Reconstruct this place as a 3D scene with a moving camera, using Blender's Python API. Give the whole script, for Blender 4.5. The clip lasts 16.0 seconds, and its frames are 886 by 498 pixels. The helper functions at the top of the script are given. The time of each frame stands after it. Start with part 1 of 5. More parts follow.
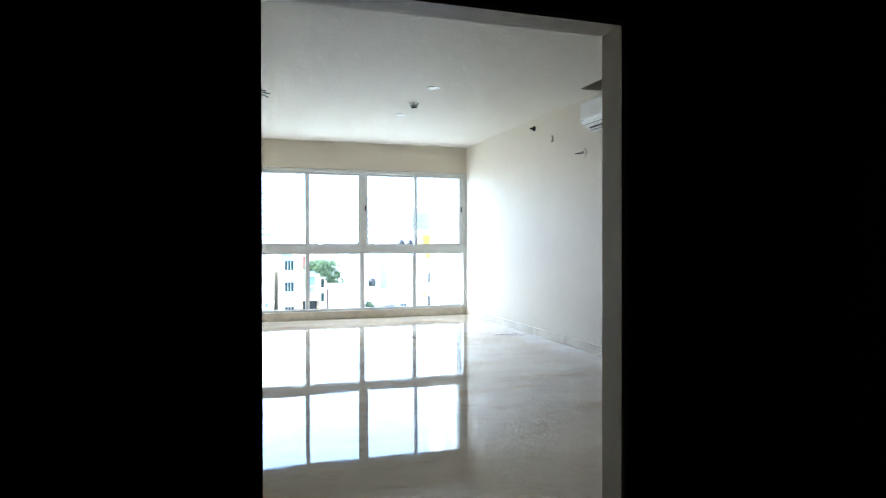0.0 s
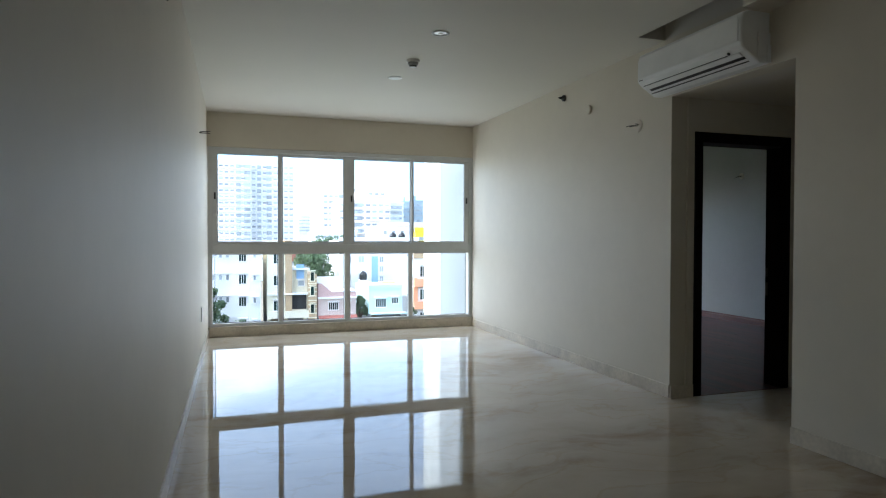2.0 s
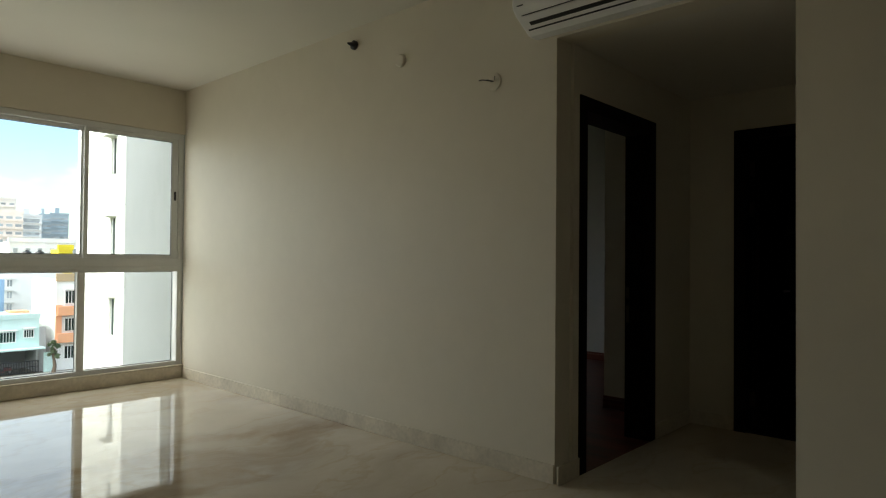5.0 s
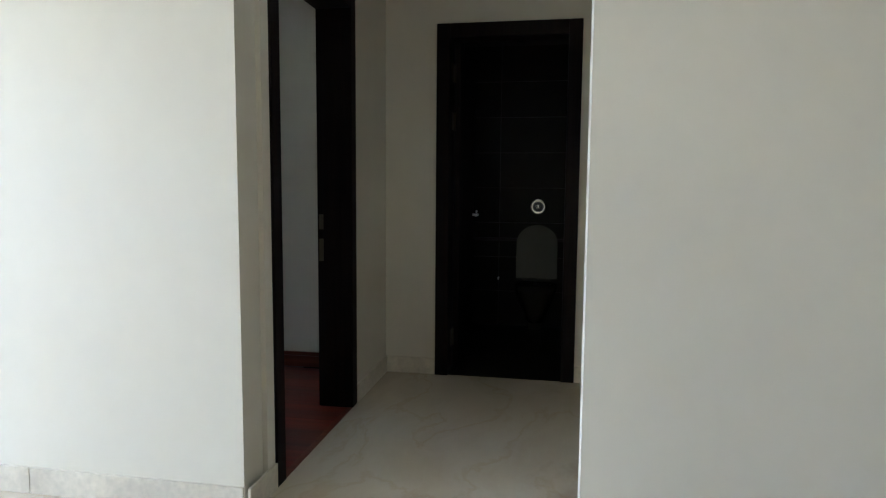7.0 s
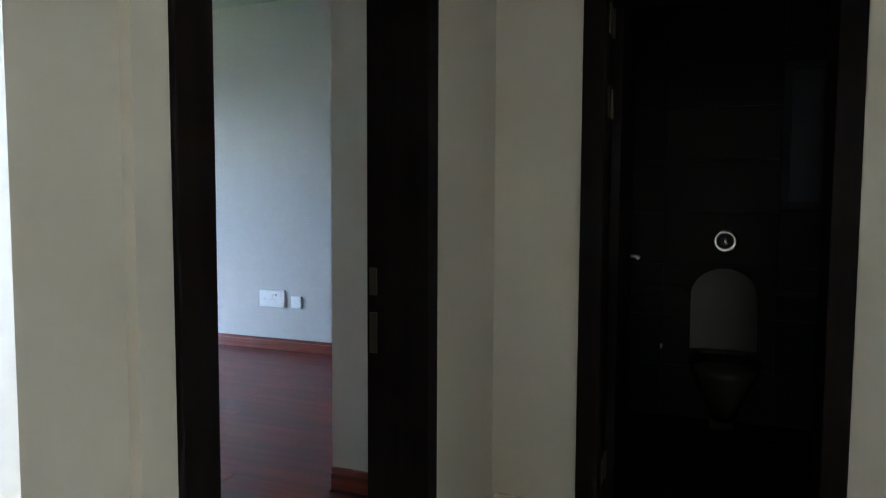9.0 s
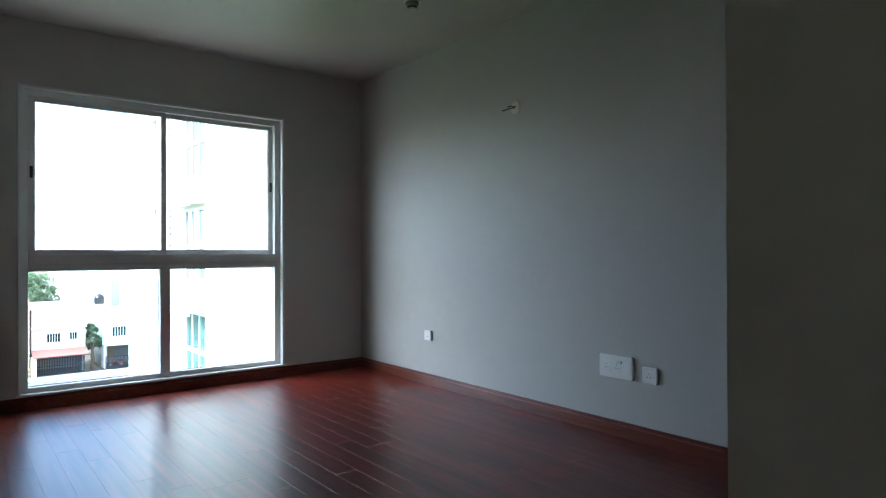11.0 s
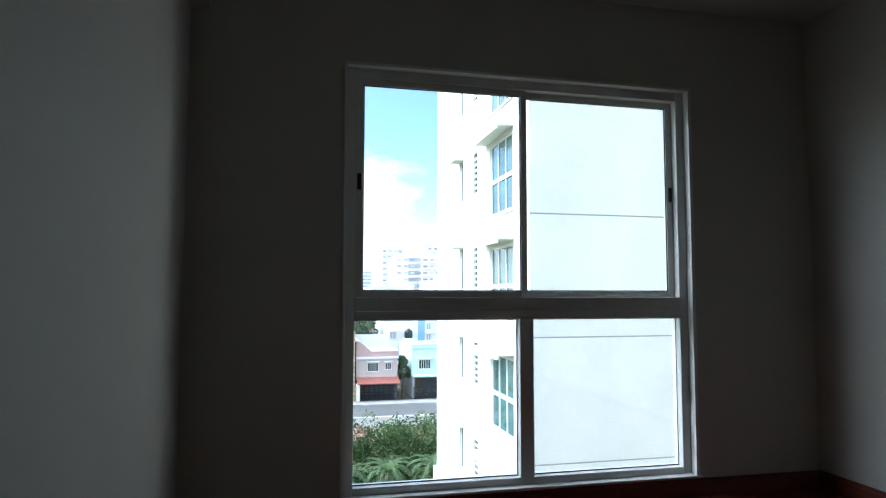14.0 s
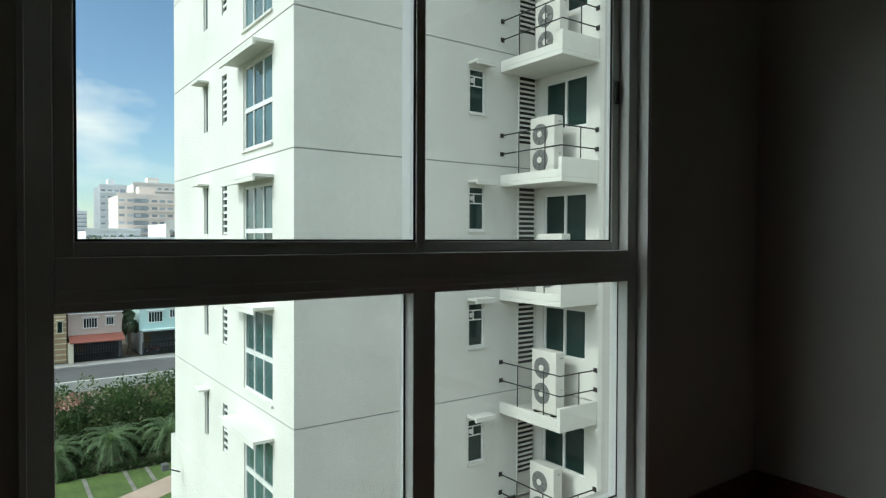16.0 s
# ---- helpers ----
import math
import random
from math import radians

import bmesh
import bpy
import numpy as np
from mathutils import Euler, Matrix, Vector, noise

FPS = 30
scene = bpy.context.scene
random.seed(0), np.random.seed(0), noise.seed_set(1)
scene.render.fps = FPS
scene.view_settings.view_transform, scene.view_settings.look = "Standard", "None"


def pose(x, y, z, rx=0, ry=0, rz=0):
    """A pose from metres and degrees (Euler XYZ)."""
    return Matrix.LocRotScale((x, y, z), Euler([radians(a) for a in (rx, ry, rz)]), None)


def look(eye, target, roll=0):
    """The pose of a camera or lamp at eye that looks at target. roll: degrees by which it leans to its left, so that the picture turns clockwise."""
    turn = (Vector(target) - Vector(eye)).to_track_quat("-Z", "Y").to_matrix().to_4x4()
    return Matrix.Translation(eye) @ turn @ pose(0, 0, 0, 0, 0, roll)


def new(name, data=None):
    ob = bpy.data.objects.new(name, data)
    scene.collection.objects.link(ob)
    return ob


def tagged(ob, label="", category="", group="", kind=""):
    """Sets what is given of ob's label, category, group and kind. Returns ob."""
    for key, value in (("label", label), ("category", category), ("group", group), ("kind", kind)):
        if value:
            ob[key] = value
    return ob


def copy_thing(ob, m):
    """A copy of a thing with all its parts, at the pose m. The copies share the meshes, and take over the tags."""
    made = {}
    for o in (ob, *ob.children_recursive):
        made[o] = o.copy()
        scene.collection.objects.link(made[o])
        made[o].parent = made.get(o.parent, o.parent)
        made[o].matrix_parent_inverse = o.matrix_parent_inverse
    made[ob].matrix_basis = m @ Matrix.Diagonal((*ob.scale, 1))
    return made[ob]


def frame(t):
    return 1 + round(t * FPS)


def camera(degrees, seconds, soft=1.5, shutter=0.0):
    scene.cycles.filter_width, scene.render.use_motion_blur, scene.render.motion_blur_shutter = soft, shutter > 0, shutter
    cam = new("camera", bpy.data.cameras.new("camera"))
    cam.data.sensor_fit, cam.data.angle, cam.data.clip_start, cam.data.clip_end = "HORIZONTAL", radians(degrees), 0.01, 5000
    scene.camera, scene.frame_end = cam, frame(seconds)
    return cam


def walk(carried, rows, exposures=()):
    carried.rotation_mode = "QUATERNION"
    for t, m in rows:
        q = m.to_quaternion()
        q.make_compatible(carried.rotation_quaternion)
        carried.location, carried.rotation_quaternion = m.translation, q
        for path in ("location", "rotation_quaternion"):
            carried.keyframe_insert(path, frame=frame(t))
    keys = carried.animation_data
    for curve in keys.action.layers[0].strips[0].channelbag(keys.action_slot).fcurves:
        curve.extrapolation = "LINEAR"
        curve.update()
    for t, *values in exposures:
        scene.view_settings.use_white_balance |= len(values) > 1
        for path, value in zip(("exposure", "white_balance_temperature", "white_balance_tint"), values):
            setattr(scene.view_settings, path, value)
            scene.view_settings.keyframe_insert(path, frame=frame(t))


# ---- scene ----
cam = camera(70.2, 16.0, soft=1.2)

PATH = [
    (0.0, look((-0.102, -0.358, 1.243), (0.511, 1.546, 1.228), -0.1)),
    (0.5, look((0.036, -0.036, 1.274), (0.652, 1.866, 1.213), 0.2)),
    (1.0, look((0.149, 0.381, 1.287), (0.773, 2.280, 1.228), 0.1)),
    (1.5, look((0.263, 0.901, 1.297), (0.889, 2.800, 1.249), 0.3)),
    (2.0, look((0.314, 1.410, 1.324), (0.952, 3.305, 1.285), 0.1)),
    (2.5, look((0.386, 1.907, 1.322), (1.033, 3.799, 1.296), 0.3)),
    (3.0, look((0.458, 2.401, 1.331), (1.104, 4.294, 1.311), 0.3)),
    (3.5, look((0.540, 2.841, 1.294), (1.209, 4.726, 1.289), 0.3)),
    (4.0, look((0.637, 3.283, 1.287), (1.426, 5.121, 1.296), 0.4)),
    (4.5, look((0.657, 3.598, 1.263), (1.769, 5.260, 1.284), 0.3)),
    (5.0, look((0.736, 3.819, 1.232), (2.212, 5.168, 1.265), 0.5)),
    (5.2, look((0.796, 3.907, 1.233), (2.412, 5.084, 1.267), 0.5)),
    (6.3, pose(1.270, 4.380, 1.205, 87.2, -0.40, -69.5)),
    (7.3, look((1.895, 4.706, 1.186), (3.865, 4.99, 0.987), 0.5)),
    (7.5, look((2.046, 4.75, 1.19), (4.015, 5.04, 0.998), 0.5)),
    (7.8, look((2.327, 4.777, 1.225), (4.292, 5.098, 1.035), 0.4)),
    (8.2, look((2.659, 4.84, 1.233), (4.612, 5.241, 1.068), 0.4)),
    (9.3, pose(3.480, 5.125, 1.212, 86.6, -0.10, -66.0)),
    (10.3, look((4.171, 5.528, 1.186), (5.807, 6.677, 1.127), -0.2)),
    (10.5, look((4.239, 5.594, 1.183), (5.807, 6.835, 1.151), -0.0)),
    (11.0, look((4.439, 5.803, 1.178), (5.675, 7.375, 1.189), -0.2)),
    (11.5, look((4.452, 6.061, 1.171), (5.385, 7.829, 1.218), -0.1)),
    (12.0, look((4.494, 6.312, 1.17), (5.191, 8.186, 1.232), -0.2)),
    (12.5, look((4.586, 6.707, 1.196), (5.078, 8.644, 1.272), -0.1)),
    (13.0, look((4.617, 7.133, 1.18), (5.049, 9.084, 1.262), -0.1)),
    (13.5, look((4.623, 7.583, 1.193), (5.063, 9.532, 1.293), 0.1)),
    (14.0, look((4.632, 8.076, 1.198), (5.073, 10.022, 1.335), 0.1)),
    (14.5, look((4.628, 8.52, 1.109), (5.114, 10.459, 1.135), -0.0)),
    (15.0, look((4.707, 9.019, 1.118), (5.373, 10.903, 1.036), -0.1)),
    (15.5, look((4.768, 9.463, 1.193), (5.677, 11.243, 1.132), 0.1)),
    (16.0, look((4.805, 9.895, 1.216), (5.975, 11.517, 1.181), 0.2)),
]
EXPOSURE = [(0.0, 2.8, 5250, 10), (0.5, 2.55, 5250, 10), (1.0, 2.1, 5400, 11), (1.5, 1.65, 5600, 12), (2.0, 1.5, 5600, 11), (2.5, 1.4, 5900, 12), (3.5, 1.1, 6300, 9), (4.5, 1.0, 6750, 5),
            (5.2, 1.0, 7000, 7), (6.3, 2.5, 6100, 10), (7.3, 4.1, 5150, 12), (8.2, 4.3, 5100, 12), (9.3, 4.25, 5050, 11), (10.3, 4.0, 5150, 10), (11.0, 2.7, 5450, 8), (12.0, 2.33, 5550, 8), (13.5, 1.6, 5600, 9),
            (14.0, 1.3, 5650, 8), (14.5, 0.95, 5800, 6), (15.2, 0.35, 6100, 2), (16.0, 0.0, 6400, 0)]
walk(cam, PATH, EXPOSURE)

# ---------------------------------------------------------------- light
SUN_TO = Vector((-0.90, 0.07, 0.75)).normalized()
world = bpy.data.worlds.new("sky")
scene.world = world
world.use_nodes = True
wn, wl = world.node_tree.nodes, world.node_tree.links
wn.clear()
w_out = wn.new("ShaderNodeOutputWorld")
w_bg = wn.new("ShaderNodeBackground")
w_sky = wn.new("ShaderNodeTexSky")
w_sky.sky_type = "NISHITA"
w_sky.sun_disc = False
w_sky.sun_elevation = math.asin(SUN_TO.z)
w_sky.sun_rotation = math.atan2(SUN_TO.x, SUN_TO.y)
w_sky.dust_density, w_sky.ozone_density = 0.3, 2.0
w_tc = wn.new("ShaderNodeTexCoord")
w_map = wn.new("ShaderNodeMapping")
w_map.inputs["Scale"].default_value = (1.0, 1.0, 2.6)
w_noise = wn.new("ShaderNodeTexNoise")
w_noise.inputs["Scale"].default_value = 3.1
w_noise.inputs["Detail"].default_value = 7
w_noise.inputs["Roughness"].default_value = 0.55
w_ramp = wn.new("ShaderNodeValToRGB")
w_ramp.color_ramp.elements[0].position, w_ramp.color_ramp.elements[1].position = 0.475, 0.68
w_ramp.color_ramp.elements[0].color = (0.02, 0.02, 0.02, 1)
w_mix = wn.new("ShaderNodeMixRGB")
w_mix.inputs[2].default_value = (7.0, 7.1, 7.3, 1)
wl.new(w_tc.outputs["Generated"], w_map.inputs["Vector"])
wl.new(w_map.outputs["Vector"], w_noise.inputs["Vector"])
wl.new(w_noise.outputs["Fac"], w_ramp.inputs["Fac"])
wl.new(w_ramp.outputs["Color"], w_mix.inputs["Fac"])
w_blue = wn.new("ShaderNodeMixRGB")
w_blue.blend_type = "MULTIPLY"
w_blue.inputs[0].default_value = 1.0
w_blue.inputs[2].default_value = (0.92, 1.0, 1.06, 1)
wl.new(w_sky.outputs["Color"], w_blue.inputs[1])
wl.new(w_blue.outputs["Color"], w_mix.inputs[1])
# thin cloud glows towards the sun that stands behind it
w_dot = wn.new("ShaderNodeVectorMath")
w_dot.operation = "DOT_PRODUCT"
w_dot.inputs[1].default_value = SUN_TO
w_pos = wn.new("ShaderNodeMath")
w_pos.operation = "MAXIMUM"
w_pos.inputs[1].default_value = 0.0
w_pow = wn.new("ShaderNodeMath")
w_pow.operation = "POWER"
w_pow.inputs[1].default_value = 3.0
w_glow = wn.new("ShaderNodeVectorMath")
w_glow.operation = "SCALE"
w_glow.inputs[0].default_value = (20.5, 20.2, 19.6)
w_sum = wn.new("ShaderNodeVectorMath")
w_sum.operation = "ADD"
wl.new(w_tc.outputs["Generated"], w_dot.inputs[0])
wl.new(w_dot.outputs["Value"], w_pos.inputs[0])
wl.new(w_pos.outputs[0], w_pow.inputs[0])
wl.new(w_pow.outputs[0], w_glow.inputs["Scale"])
wl.new(w_mix.outputs["Color"], w_sum.inputs[0])
wl.new(w_glow.outputs["Vector"], w_sum.inputs[1])
wl.new(w_sum.outputs["Vector"], w_bg.inputs["Color"])
w_bg.inputs["Strength"].default_value = 0.15
wl.new(w_bg.outputs["Background"], w_out.inputs["Surface"])

sun = new("sun", bpy.data.lights.new("sun", "SUN"))
sun.data.energy, sun.data.angle, sun.data.color = 1.9, radians(9), (1.0, 0.98, 0.95)
sun.matrix_world = look(SUN_TO * 60, (0, 0, 0))

# area lamp added outside the living room window to lift the sky light
lamp = new("window_fill", bpy.data.lights.new("window_fill", "AREA"))
lamp.data.shape, lamp.data.size, lamp.data.size_y = "RECTANGLE", 3.5, 2.3
lamp.data.energy, lamp.data.color = 15.0, (0.95, 0.98, 1.0)
lamp.matrix_world = look((1.87, 10.42, 1.3), (1.87, 9.42, 1.3))

# ---------------------------------------------------------------- materials
def material(name, color, rough=0.5, metal=0.0, spots=0.0, spot_scale=3.0, grain=0.0, grain_scale=60.0, bump=0.0, bump_scale=80.0, coat=0.0, vary=0.0, spec=0.5):
    """Principled surface with stains (large), grain (small), relief, and a shift per object."""
    m = bpy.data.materials.new(name)
    m.use_nodes = True
    n, l = m.node_tree.nodes, m.node_tree.links
    b = n["Principled BSDF"]
    b.inputs["Roughness"].default_value, b.inputs["Metallic"].default_value = rough, metal
    b.inputs["Specular IOR Level"].default_value = spec
    b.inputs["Coat Weight"].default_value = coat
    b.inputs["Base Color"].default_value = (*color, 1)
    tc = n.new("ShaderNodeTexCoord")
    value = None
    for amount, scale, detail in ((spots, spot_scale, 4), (grain, grain_scale, 3)):
        if amount:
            t = n.new("ShaderNodeTexNoise")
            t.inputs["Scale"].default_value, t.inputs["Detail"].default_value = scale, detail
            l.new(tc.outputs["Object"], t.inputs["Vector"])
            r = n.new("ShaderNodeMapRange")
            r.inputs["From Min"].default_value, r.inputs["From Max"].default_value = 0.3, 0.7
            r.inputs["To Min"].default_value, r.inputs["To Max"].default_value = 1 - amount, 1 + amount * 0.6
            l.new(t.outputs["Fac"], r.inputs["Value"])
            value = chain(n, l, value, r.outputs["Result"])
    if vary:
        oi = n.new("ShaderNodeObjectInfo")
        r = n.new("ShaderNodeMapRange")
        r.inputs["To Min"].default_value, r.inputs["To Max"].default_value = 1 - vary, 1 + vary
        l.new(oi.outputs["Random"], r.inputs["Value"])
        value = chain(n, l, value, r.outputs["Result"])
    if value is not None:
        h = n.new("ShaderNodeHueSaturation")
        h.inputs["Color"].default_value = (*color, 1)
        l.new(value, h.inputs["Value"])
        l.new(h.outputs["Color"], b.inputs["Base Color"])
    if bump:
        t = n.new("ShaderNodeTexNoise")
        t.inputs["Scale"].default_value, t.inputs["Detail"].default_value = bump_scale, 4
        l.new(tc.outputs["Object"], t.inputs["Vector"])
        bp = n.new("ShaderNodeBump")
        bp.inputs["Strength"].default_value, bp.inputs["Distance"].default_value = bump, 0.01
        l.new(t.outputs["Fac"], bp.inputs["Height"])
        l.new(bp.outputs["Normal"], b.inputs["Normal"])
    return m


def chain(n, l, value, more):
    if value is None:
        return more
    m = n.new("ShaderNodeMath")
    m.operation = "MULTIPLY"
    l.new(value, m.inputs[0])
    l.new(more, m.inputs[1])
    return m.outputs[0]


def marble():
    m = bpy.data.materials.new("polished_marble")
    m.use_nodes = True
    n, l = m.node_tree.nodes, m.node_tree.links
    b = n["Principled BSDF"]
    tc = n.new("ShaderNodeTexCoord")
    warp = n.new("ShaderNodeTexNoise")
    warp.inputs["Scale"].default_value, warp.inputs["Detail"].default_value = 0.8, 6
    l.new(tc.outputs["Object"], warp.inputs["Vector"])
    add = n.new("ShaderNodeMixRGB")
    add.blend_type = "ADD"
    add.inputs["Fac"].default_value = 1.6
    l.new(tc.outputs["Object"], add.inputs[1])
    l.new(warp.outputs["Color"], add.inputs[2])
    mapping = n.new("ShaderNodeMapping")
    mapping.inputs["Rotation"].default_value = (0, 0, radians(38))
    mapping.inputs["Scale"].default_value = (0.55, 1.2, 1)
    l.new(add.outputs["Color"], mapping.inputs["Vector"])
    cloud = n.new("ShaderNodeTexNoise")
    cloud.inputs["Scale"].default_value, cloud.inputs["Detail"].default_value, cloud.inputs["Roughness"].default_value = 0.85, 8, 0.58
    l.new(mapping.outputs["Vector"], cloud.inputs["Vector"])
    ramp = n.new("ShaderNodeValToRGB")
    e = ramp.color_ramp.elements
    e[0].position, e[0].color = 0.36, (0.34, 0.25, 0.16, 1)
    e[1].position, e[1].color = 0.62, (0.66, 0.58, 0.46, 1)
    mid = ramp.color_ramp.elements.new(0.47)
    mid.color = (0.56, 0.475, 0.36, 1)
    l.new(cloud.outputs["Fac"], ramp.inputs["Fac"])
    vein = n.new("ShaderNodeTexNoise")
    vein.inputs["Scale"].default_value, vein.inputs["Detail"].default_value = 2.1, 8
    l.new(mapping.outputs["Vector"], vein.inputs["Vector"])
    thin = n.new("ShaderNodeValToRGB")
    t = thin.color_ramp.elements
    t[0].position, t[0].color = 0.475, (1, 1, 1, 1)
    t[1].position, t[1].color = 0.525, (1, 1, 1, 1)
    k = thin.color_ramp.elements.new(0.5)
    k.color = (0.93, 0.89, 0.83, 1)
    l.new(vein.outputs["Fac"], thin.inputs["Fac"])
    mul = n.new("ShaderNodeMixRGB")
    mul.blend_type = "MULTIPLY"
    mul.inputs["Fac"].default_value = 1
    l.new(ramp.outputs["Color"], mul.inputs[1])
    l.new(thin.outputs["Color"], mul.inputs[2])
    l.new(mul.outputs["Color"], b.inputs["Base Color"])
    dirt = n.new("ShaderNodeTexNoise")
    dirt.inputs["Scale"].default_value, dirt.inputs["Detail"].default_value = 5.0, 6
    l.new(tc.outputs["Object"], dirt.inputs["Vector"])
    rr = n.new("ShaderNodeMapRange")
    rr.inputs["From Min"].default_value, rr.inputs["From Max"].default_value = 0.45, 0.8
    rr.inputs["To Min"].default_value, rr.inputs["To Max"].default_value = 0.015, 0.075
    l.new(dirt.outputs["Fac"], rr.inputs["Value"])
    l.new(rr.outputs["Result"], b.inputs["Roughness"])
    wave = n.new("ShaderNodeTexNoise")
    wave.inputs["Scale"].default_value, wave.inputs["Detail"].default_value = 1.7, 1
    l.new(tc.outputs["Object"], wave.inputs["Vector"])
    bp = n.new("ShaderNodeBump")
    bp.inputs["Strength"].default_value, bp.inputs["Distance"].default_value = 0.035, 0.02
    l.new(wave.outputs["Fac"], bp.inputs["Height"])
    l.new(bp.outputs["Normal"], b.inputs["Normal"])
    b.inputs["Specular IOR Level"].default_value = 0.33
    return m


def wood(name, dark, light, rough, scale=(40.0, 1.6, 40.0), vary=0.2, bump=0.04, coat=0.0, spec=0.45):
    m = bpy.data.materials.new(name)
    m.use_nodes = True
    n, l = m.node_tree.nodes, m.node_tree.links
    b = n["Principled BSDF"]
    tc = n.new("ShaderNodeTexCoord")
    oi = n.new("ShaderNodeObjectInfo")
    off = n.new("ShaderNodeVectorMath")
    off.operation = "ADD"
    sc = n.new("ShaderNodeVectorMath")
    sc.operation = "SCALE"
    sc.inputs["Scale"].default_value = 37.0
    l.new(oi.outputs["Random"], sc.inputs[0])
    l.new(tc.outputs["Object"], off.inputs[0])
    l.new(sc.outputs[0], off.inputs[1])
    mp = n.new("ShaderNodeMapping")
    mp.inputs["Scale"].default_value = scale
    l.new(off.outputs[0], mp.inputs["Vector"])
    g = n.new("ShaderNodeTexNoise")
    g.inputs["Scale"].default_value, g.inputs["Detail"].default_value, g.inputs["Distortion"].default_value = 1.0, 6, 0.6
    l.new(mp.outputs["Vector"], g.inputs["Vector"])
    ramp = n.new("ShaderNodeValToRGB")
    ramp.color_ramp.elements[0].position, ramp.color_ramp.elements[0].color = 0.3, (*dark, 1)
    ramp.color_ramp.elements[1].position, ramp.color_ramp.elements[1].color = 0.7, (*light, 1)
    l.new(g.outputs["Fac"], ramp.inputs["Fac"])
    r = n.new("ShaderNodeMapRange")
    r.inputs["To Min"].default_value, r.inputs["To Max"].default_value = 1 - vary, 1 + vary
    l.new(oi.outputs["Random"], r.inputs["Value"])
    h = n.new("ShaderNodeHueSaturation")
    l.new(ramp.outputs["Color"], h.inputs["Color"])
    l.new(r.outputs["Result"], h.inputs["Value"])
    l.new(h.outputs["Color"], b.inputs["Base Color"])
    b.inputs["Roughness"].default_value = rough
    b.inputs["Specular IOR Level"].default_value = spec
    b.inputs["Coat Weight"].default_value = coat
    b.inputs["Coat Roughness"].default_value = 0.25
    bp = n.new("ShaderNodeBump")
    bp.inputs["Strength"].default_value, bp.inputs["Distance"].default_value = bump, 0.01
    l.new(g.outputs["Fac"], bp.inputs["Height"])
    l.new(bp.outputs["Normal"], b.inputs["Normal"])
    return m


def window_glass(name, tint=(0.97, 0.99, 0.98), rough=0.0, gain=1.0):
    m = bpy.data.materials.new(name)
    m.use_nodes = True
    n, l = m.node_tree.nodes, m.node_tree.links
    n.clear()
    out = n.new("ShaderNodeOutputMaterial")
    tr = n.new("ShaderNodeBsdfTransparent")
    tr.inputs["Color"].default_value = (*tint, 1)
    gl = n.new("ShaderNodeBsdfGlossy")
    gl.inputs["Roughness"].default_value = rough
    lw = n.new("ShaderNodeLayerWeight")
    lw.inputs["Blend"].default_value = 0.15
    pw = n.new("ShaderNodeMath")
    pw.operation = "MULTIPLY_ADD"
    pw.inputs[1].default_value, pw.inputs[2].default_value = 0.5 * gain, 0.03
    mx = n.new("ShaderNodeMixShader")
    l.new(lw.outputs["Facing"], pw.inputs[0])
    l.new(pw.outputs[0], mx.inputs["Fac"])
    l.new(tr.outputs["BSDF"], mx.inputs[1])
    l.new(gl.outputs["BSDF"], mx.inputs[2])
    l.new(mx.outputs["Shader"], out.inputs["Surface"])
    return m


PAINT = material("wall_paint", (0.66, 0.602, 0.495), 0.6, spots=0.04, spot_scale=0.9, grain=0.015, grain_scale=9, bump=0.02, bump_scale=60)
# bedroom white greyed down, so the room's dimness sits in its colour
DIM_BED_PAINT = material("dimmed_bedroom_wall_paint", (0.47, 0.455, 0.42), 0.6, spots=0.04, spot_scale=0.9, grain=0.015, grain_scale=9, bump=0.02, bump_scale=60)
CEILING = material("ceiling_paint", (0.66, 0.62, 0.545), 0.7, spots=0.03, spot_scale=0.8, bump=0.04, bump_scale=120)
MARBLE = marble()
SKIRT = material("marble_skirting", (0.645, 0.575, 0.465), 0.4, spots=0.16, spot_scale=5, grain=0.08, grain_scale=40, vary=0.06)
PLANK = wood("red_hardwood", (0.066, 0.0062, 0.0026), (0.17, 0.0185, 0.007), 0.36, scale=(22.0, 1.1, 22.0), vary=0.22, bump=0.02, coat=0.1)
SKIRT_WOOD = wood("red_hardwood_skirting", (0.085, 0.018, 0.009), (0.17, 0.042, 0.02), 0.35, scale=(26.0, 1.3, 26.0), vary=0.1, coat=0.2)
# stained wood of the doors; in the foyer the near-black stands for darkness
DARK_WOOD_AND_GLOOM = wood("dark_stained_wood_and_gloom", (0.0035, 0.002, 0.0018), (0.010, 0.0055, 0.0045), 0.6, scale=(30.0, 30.0, 1.4), vary=0.1, coat=0.0, spec=0.12)
ALU = material("white_powder_coated_aluminium", (0.66, 0.665, 0.65), 0.38, spots=0.05, spot_scale=6, grain=0.03, grain_scale=90)
GASKET = material("black_rubber", (0.015, 0.015, 0.016), 0.6)
GLASS = window_glass("clear_glass")
PLASTIC = material("white_plastic", (0.83, 0.83, 0.81), 0.35, spots=0.03, spot_scale=9)
PLASTIC_GREY = material("grey_plastic", (0.36, 0.36, 0.35), 0.4, spots=0.04, spot_scale=9)
BLACK = material("black_plastic", (0.012, 0.012, 0.013), 0.4, spots=0.1, spot_scale=20)
STEEL = material("brushed_steel", (0.55, 0.54, 0.52), 0.3, metal=1.0, grain=0.06, grain_scale=120)
CHROME = material("polished_chrome", (0.86, 0.86, 0.85), 0.12, metal=1.0, grain=0.03, grain_scale=60)
